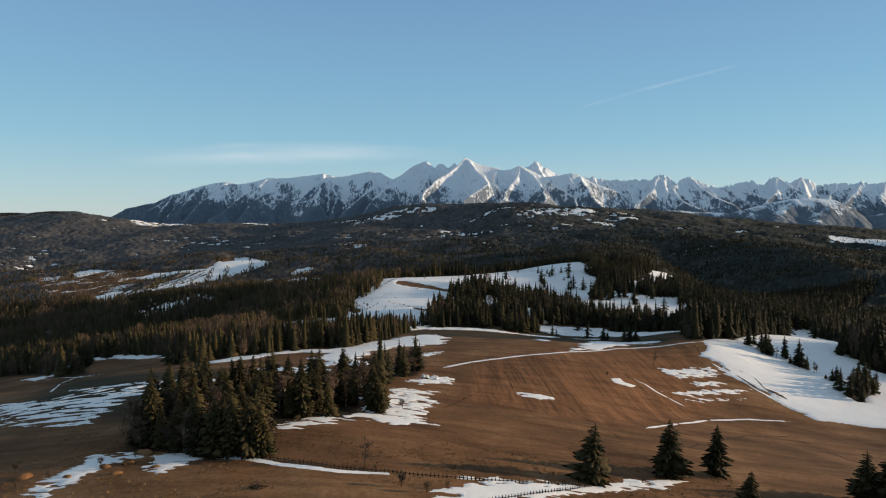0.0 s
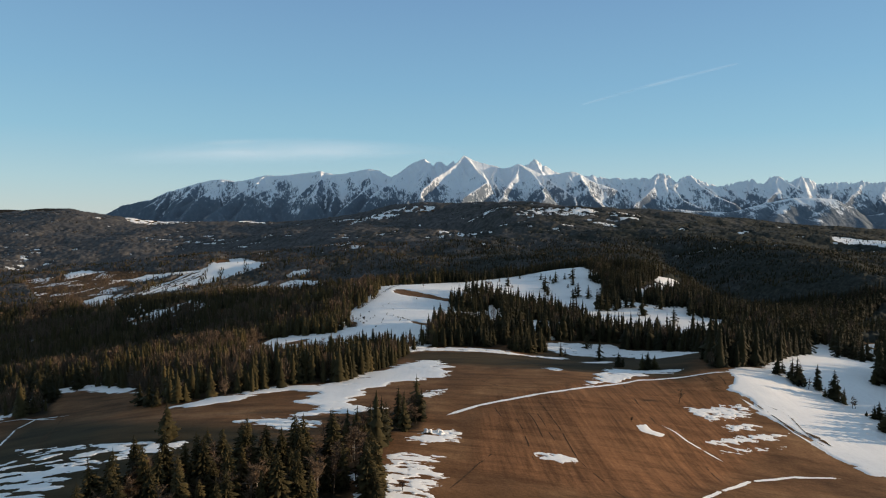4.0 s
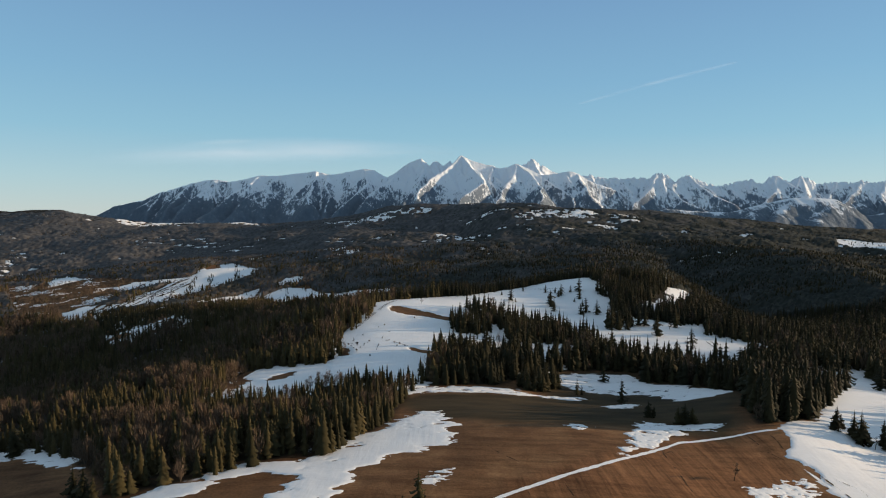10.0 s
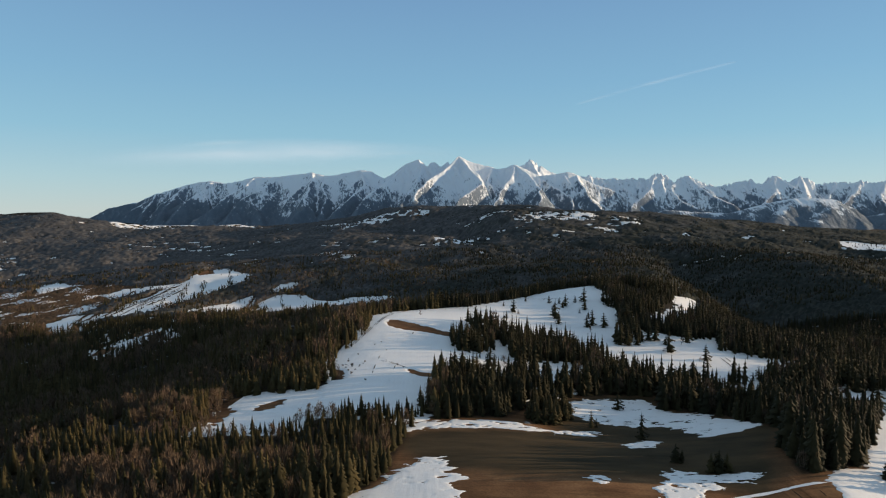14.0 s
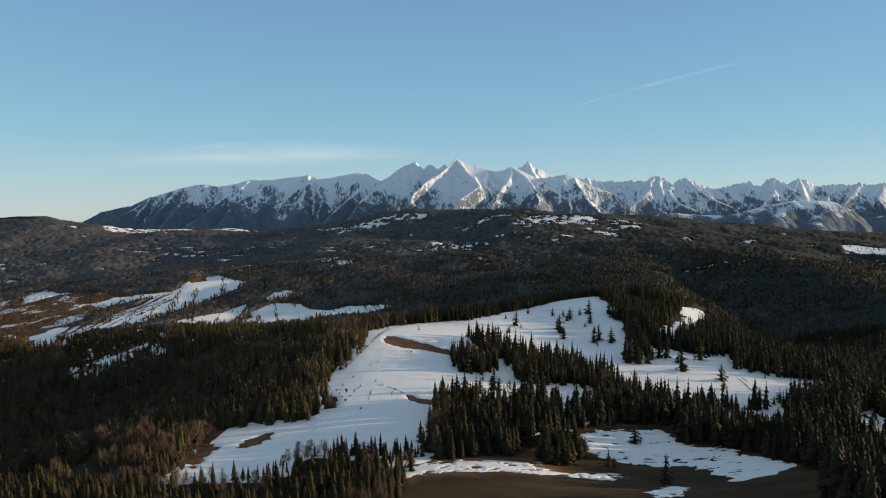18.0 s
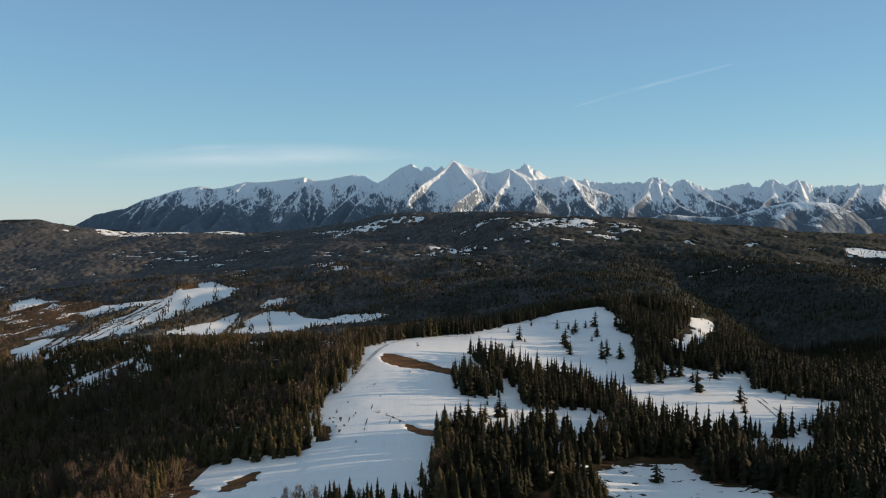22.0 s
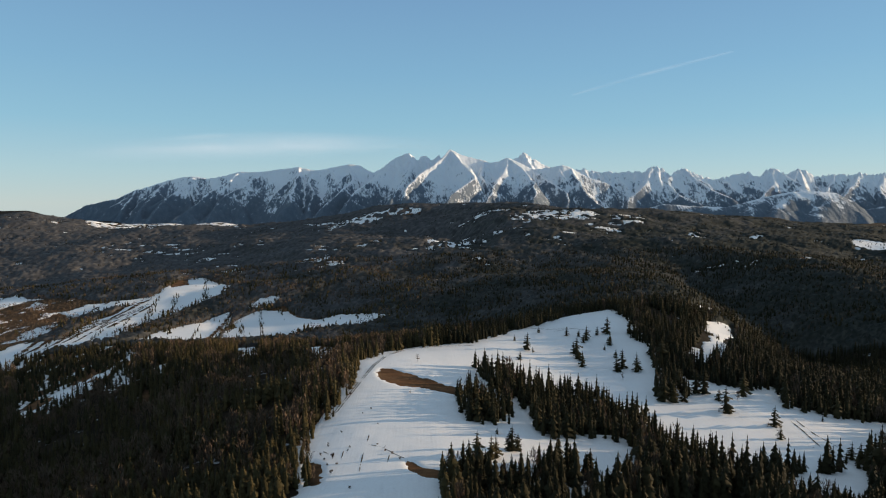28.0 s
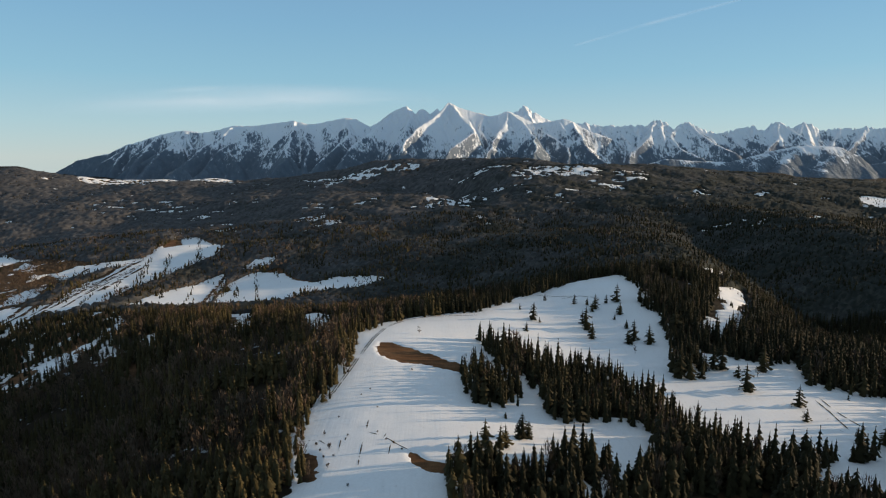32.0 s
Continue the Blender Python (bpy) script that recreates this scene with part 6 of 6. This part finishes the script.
# ---- grassy hummocks on the bank, and a rubble heap under old snow ----
def lump(name, x, y, wide, high, seed, material, parent=None, sink=0.25, sides=14, rings=6, rough=0.35):
    """A rounded, uneven lump that sits in the ground."""
    rng = np.random.default_rng(seed)
    turn = rng.uniform(0, 6.28)
    v, f = [], []
    for r in range(rings):
        t = r / (rings - 1)
        for k in range(sides):
            a = 6.2832 * k / sides
            w = wide * max(0.02, math.cos(t * 1.57)) ** 0.7 * (1 + rough * (rng.uniform() - 0.5) + 0.2 * math.sin(2 * a + turn))
            px, py = x + w * math.cos(a), y + 0.75 * w * math.sin(a)
            v.append((px, py, float(ground_z(px, py)) - sink + (high + sink) * math.sin(t * 1.5708) * (1 + 0.3 * rough * (rng.uniform() - 0.5))))
    for r in range(rings - 1):
        for k in range(sides):
            a, b = r * sides + k, r * sides + (k + 1) % sides
            f.append((a, b, b + sides, a + sides))
    return mesh_object(name, v, f, material, parent, smooth=rough < 0.4)


for k, (x, y, w, h) in enumerate(((-65.1, 121.4, 1.6, 0.9), (-68.9, 119.3, 1.3, 0.6), (-65.3, 128.1, 1.8, 1.1), (-58.0, 118.1, 1.0, 0.5), (-64.1, 114.7, 1.2, 0.6), (-82.2, 114.4, 2.0, 0.9), (-72.7, 113.3, 1.1, 0.5), (-61.5, 123.5, 1.1, 0.7))):
    tagged(lump("hummock", x, y, w, h, k, GROUND), "rounded hummock of brown earth and dry grass", "hummock", "hummocks on the bank")
heap_root = tagged(new("rubble_heap"), "heap of rubble half covered by old snow, with a dark hollow", "rubble heap")
for k in range(13):
    a, r = prng.uniform(0, 6.28), prng.uniform(0.4, 2.6)
    lump("slab", -4.6 + r * math.cos(a) * 1.5, 250.2 + r * math.sin(a) * 0.8, prng.uniform(0.6, 1.3), prng.uniform(0.6, 1.5), 40 + k, SNOW_MAT, heap_root, sides=7, rings=4, rough=0.8)
for k in range(5):
    lump("stone", -7.2 + prng.uniform(-1.6, 1.6), 247.9 + prng.uniform(-0.4, 0.4), prng.uniform(0.5, 1.0), prng.uniform(0.4, 0.8), 60 + k, RUT, heap_root, sides=7, rings=4, rough=0.8)


# ---- a hut at the wood's edge ----
def hut(x, y, wide, deep, eaves, ridge, turn):
    root = tagged(new("hut"), "small grey wooden hut with a gable roof by a spruce wood", "hut")
    root.matrix_world = pose(x, y, float(ground_z(x, y)) - 0.1, 0, 0, turn)
    w, d = wide / 2, deep / 2
    for nm, (x0, x1, y0, y1) in (("wall", (-w, w, -d, -d + 0.2)), ("wall", (-w, w, d - 0.2, d)), ("gable", (-w, -w + 0.2, -d + 0.2, d - 0.2)), ("gable", (w - 0.2, w, -d + 0.2, d - 0.2))):
        bm = bmesh.new()
        peak = ridge - 0.15 if nm == "gable" else eaves
        low = [bm.verts.new(p) for p in ((x0, y0, 0), (x1, y0, 0), (x1, y1, 0), (x0, y1, 0))]
        high = [bm.verts.new(p) for p in ((x0, y0, eaves), (x1, y0, eaves), (x1, y1, eaves), (x0, y1, eaves))]
        for k in range(4):
            bm.faces.new((low[k], low[(k + 1) % 4], high[(k + 1) % 4], high[k]))
        if nm == "gable":
            top = [bm.verts.new(p) for p in ((x0, 0, peak), (x1, 0, peak))]
            bm.faces.new((high[0], high[1], top[1], top[0]))
            bm.faces.new((high[2], high[3], top[0], top[1]))
            bm.faces.new((high[1], high[2], top[1]))
            bm.faces.new((high[3], high[0], top[0]))
        else:
            bm.faces.new(high)
        me = bpy.data.meshes.new(nm)
        bm.to_mesh(me)
        bm.free()
        me.materials.append(WOOD)
        new(nm, me).parent = root
    for side in (-1, 1):
        bar("roof", (0, side * (d + 0.45) / 2, (eaves + ridge) / 2 + 0.02 - 0.1), (0, side * (d + 0.45) / 2, (eaves + ridge) / 2 + 0.1), 0.2, 0.2, root)
        slope = bpy.data.objects[root.children[-1].name]
        run, rise = d + 0.45, (ridge - eaves) * (d + 0.45) / d
        bm = bmesh.new()
        vs = []
        for dz in (0.0, 0.14):
            vs += [bm.verts.new(p) for p in ((-w - 0.4, 0, ridge + dz), (w + 0.4, 0, ridge + dz), (w + 0.4, side * run, ridge - rise + dz), (-w - 0.4, side * run, ridge - rise + dz))]
        for q in ((0, 1, 2, 3), (7, 6, 5, 4), (0, 4, 5, 1), (1, 5, 6, 2), (2, 6, 7, 3), (3, 7, 4, 0)):
            bm.faces.new([vs[k] for k in q])
        bmesh.ops.recalc_face_normals(bm, faces=bm.faces)
        bm.to_mesh(slope.data)
        bm.free()
        slope.data.materials.clear()
        slope.data.materials.append(ROOF)
    return root


def make_roof():
    n = Nodes("weathered_sheet_roof", 0.6, 0.3)
    return n.colour(n.ramp(n.noise(1.5, 5, 0.6, stretch=(1, 0.2, 1)), (0.3, (0.10, 0.095, 0.09)), (0.7, (0.22, 0.21, 0.2))))


ROOF = make_roof()
hut(358.0, 651.0, 9.0, 6.0, 2.6, 4.4, 8)


# ---- dry grass on the near bank ----
def make_straw():
    n = Nodes("dry_grass", 0.95, 0.05)
    return n.colour(n.ramp(n.attribute("tint"), (0.0, (0.07, 0.04, 0.018)), (0.6, (0.17, 0.095, 0.04)), (1.0, (0.27, 0.17, 0.08))))


gx, gy = prng.uniform(-95, 75, 9000), prng.uniform(88, 150, 9000)
keep = (fbm(gx / 9, gy / 9, 55) > 0.45) & (open_snow(gx, gy, ["fence_drift", "fence_left", "fence_mid", "fence_strip", "copse"]) < -0.4)
gx, gy = gx[keep], gy[keep]
tuft_v, tuft_f = [], []
for k in range(7):
    a = k * 0.9
    tuft_v += [(0.25 * math.cos(a) - 0.1 * math.sin(a), 0.25 * math.sin(a) + 0.1 * math.cos(a), 0), (0.25 * math.cos(a) + 0.1 * math.sin(a), 0.25 * math.sin(a) - 0.1 * math.cos(a), 0), (0.75 * math.cos(a), 0.75 * math.sin(a), 0.7 + 0.05 * (k % 3))]
    tuft_f.append((3 * k, 3 * k + 1, 3 * k + 2))
tufts = plant("dry_grass", gx, gy, prng.uniform(0.3, 0.75, len(gx)), [(np.array(tuft_v), np.array(tuft_f))], np.zeros(len(gx), int), make_straw(), "tufts of dry brown grass on the near bank", 1.0, prng.uniform(0, 1, len(gx)), prng)
tagged(tufts, category="grass")


# ---- high thin cloud and a vapour trail ----
def make_glow_cloud(name, fine, amount):
    n = Nodes(name, 1.0, 0.0)
    wisps = n.noise(fine, 6, 0.6, stretch=(0.22, 1, 1.6))
    cover = n.math("MULTIPLY", n.ramp(wisps, (0.35, (0, 0, 0)), (0.75, (1, 1, 1))), n.attribute("cover"))
    n.link(n.math("MULTIPLY", cover, amount), n.shader.inputs["Alpha"])
    # own glow stands in for sunlight scattered by the cloud
    n.shader.inputs["Emission Color"].default_value = (0.62, 0.68, 0.72, 1)
    n.shader.inputs["Emission Strength"].default_value = 0.85
    return n.colour((0.3, 0.3, 0.3))


def cloud(name, ends, thick, material, label, bulge):
    """A thin sheet of cloud from one end to the other, thinning out at its edges."""
    (ax, az), (bx, bz) = ends
    s, t = np.meshgrid(np.linspace(0, 1, 90), np.linspace(-1, 1, 24))
    x = ax + (bx - ax) * s
    z = az + (bz - az) * s + bulge * np.sin(math.pi * s) + t * thick * (0.6 + 0.4 * np.sin(math.pi * s))
    y = 4900 - 40 * s + 10 * t
    cover = np.clip(np.sin(math.pi * (s if name == "vapour_trail" else s ** 1.7)), 0, 1) ** (0.35 if name == "vapour_trail" else 0.8) * (1 - np.abs(t)) ** 1.1
    ob = mesh_object(name, np.stack([x, y, z], -1).reshape(-1, 3), grid_faces(24, 90), material, attributes={"cover": cover.ravel()})
    return tagged(ob, label, "cloud", kind="structure")


cloud("vapour_trail", ((1117, 875), (2357, 1200)), 20, make_glow_cloud("vapour", 0.004, 0.45), "faint white vapour trail across the blue sky", 8)
cloud("thin_cloud", ((-2900, 430), (160, 475)), 120, make_glow_cloud("cirrus", 0.0022, 0.95), "faint white veil of high cloud over the mountains", 40)
cloud("thin_cloud", ((-2053, 542), (-1441, 572)), 32, make_glow_cloud("cirrus_wisp", 0.004, 0.5), "faint white wisp of high cloud", 4)
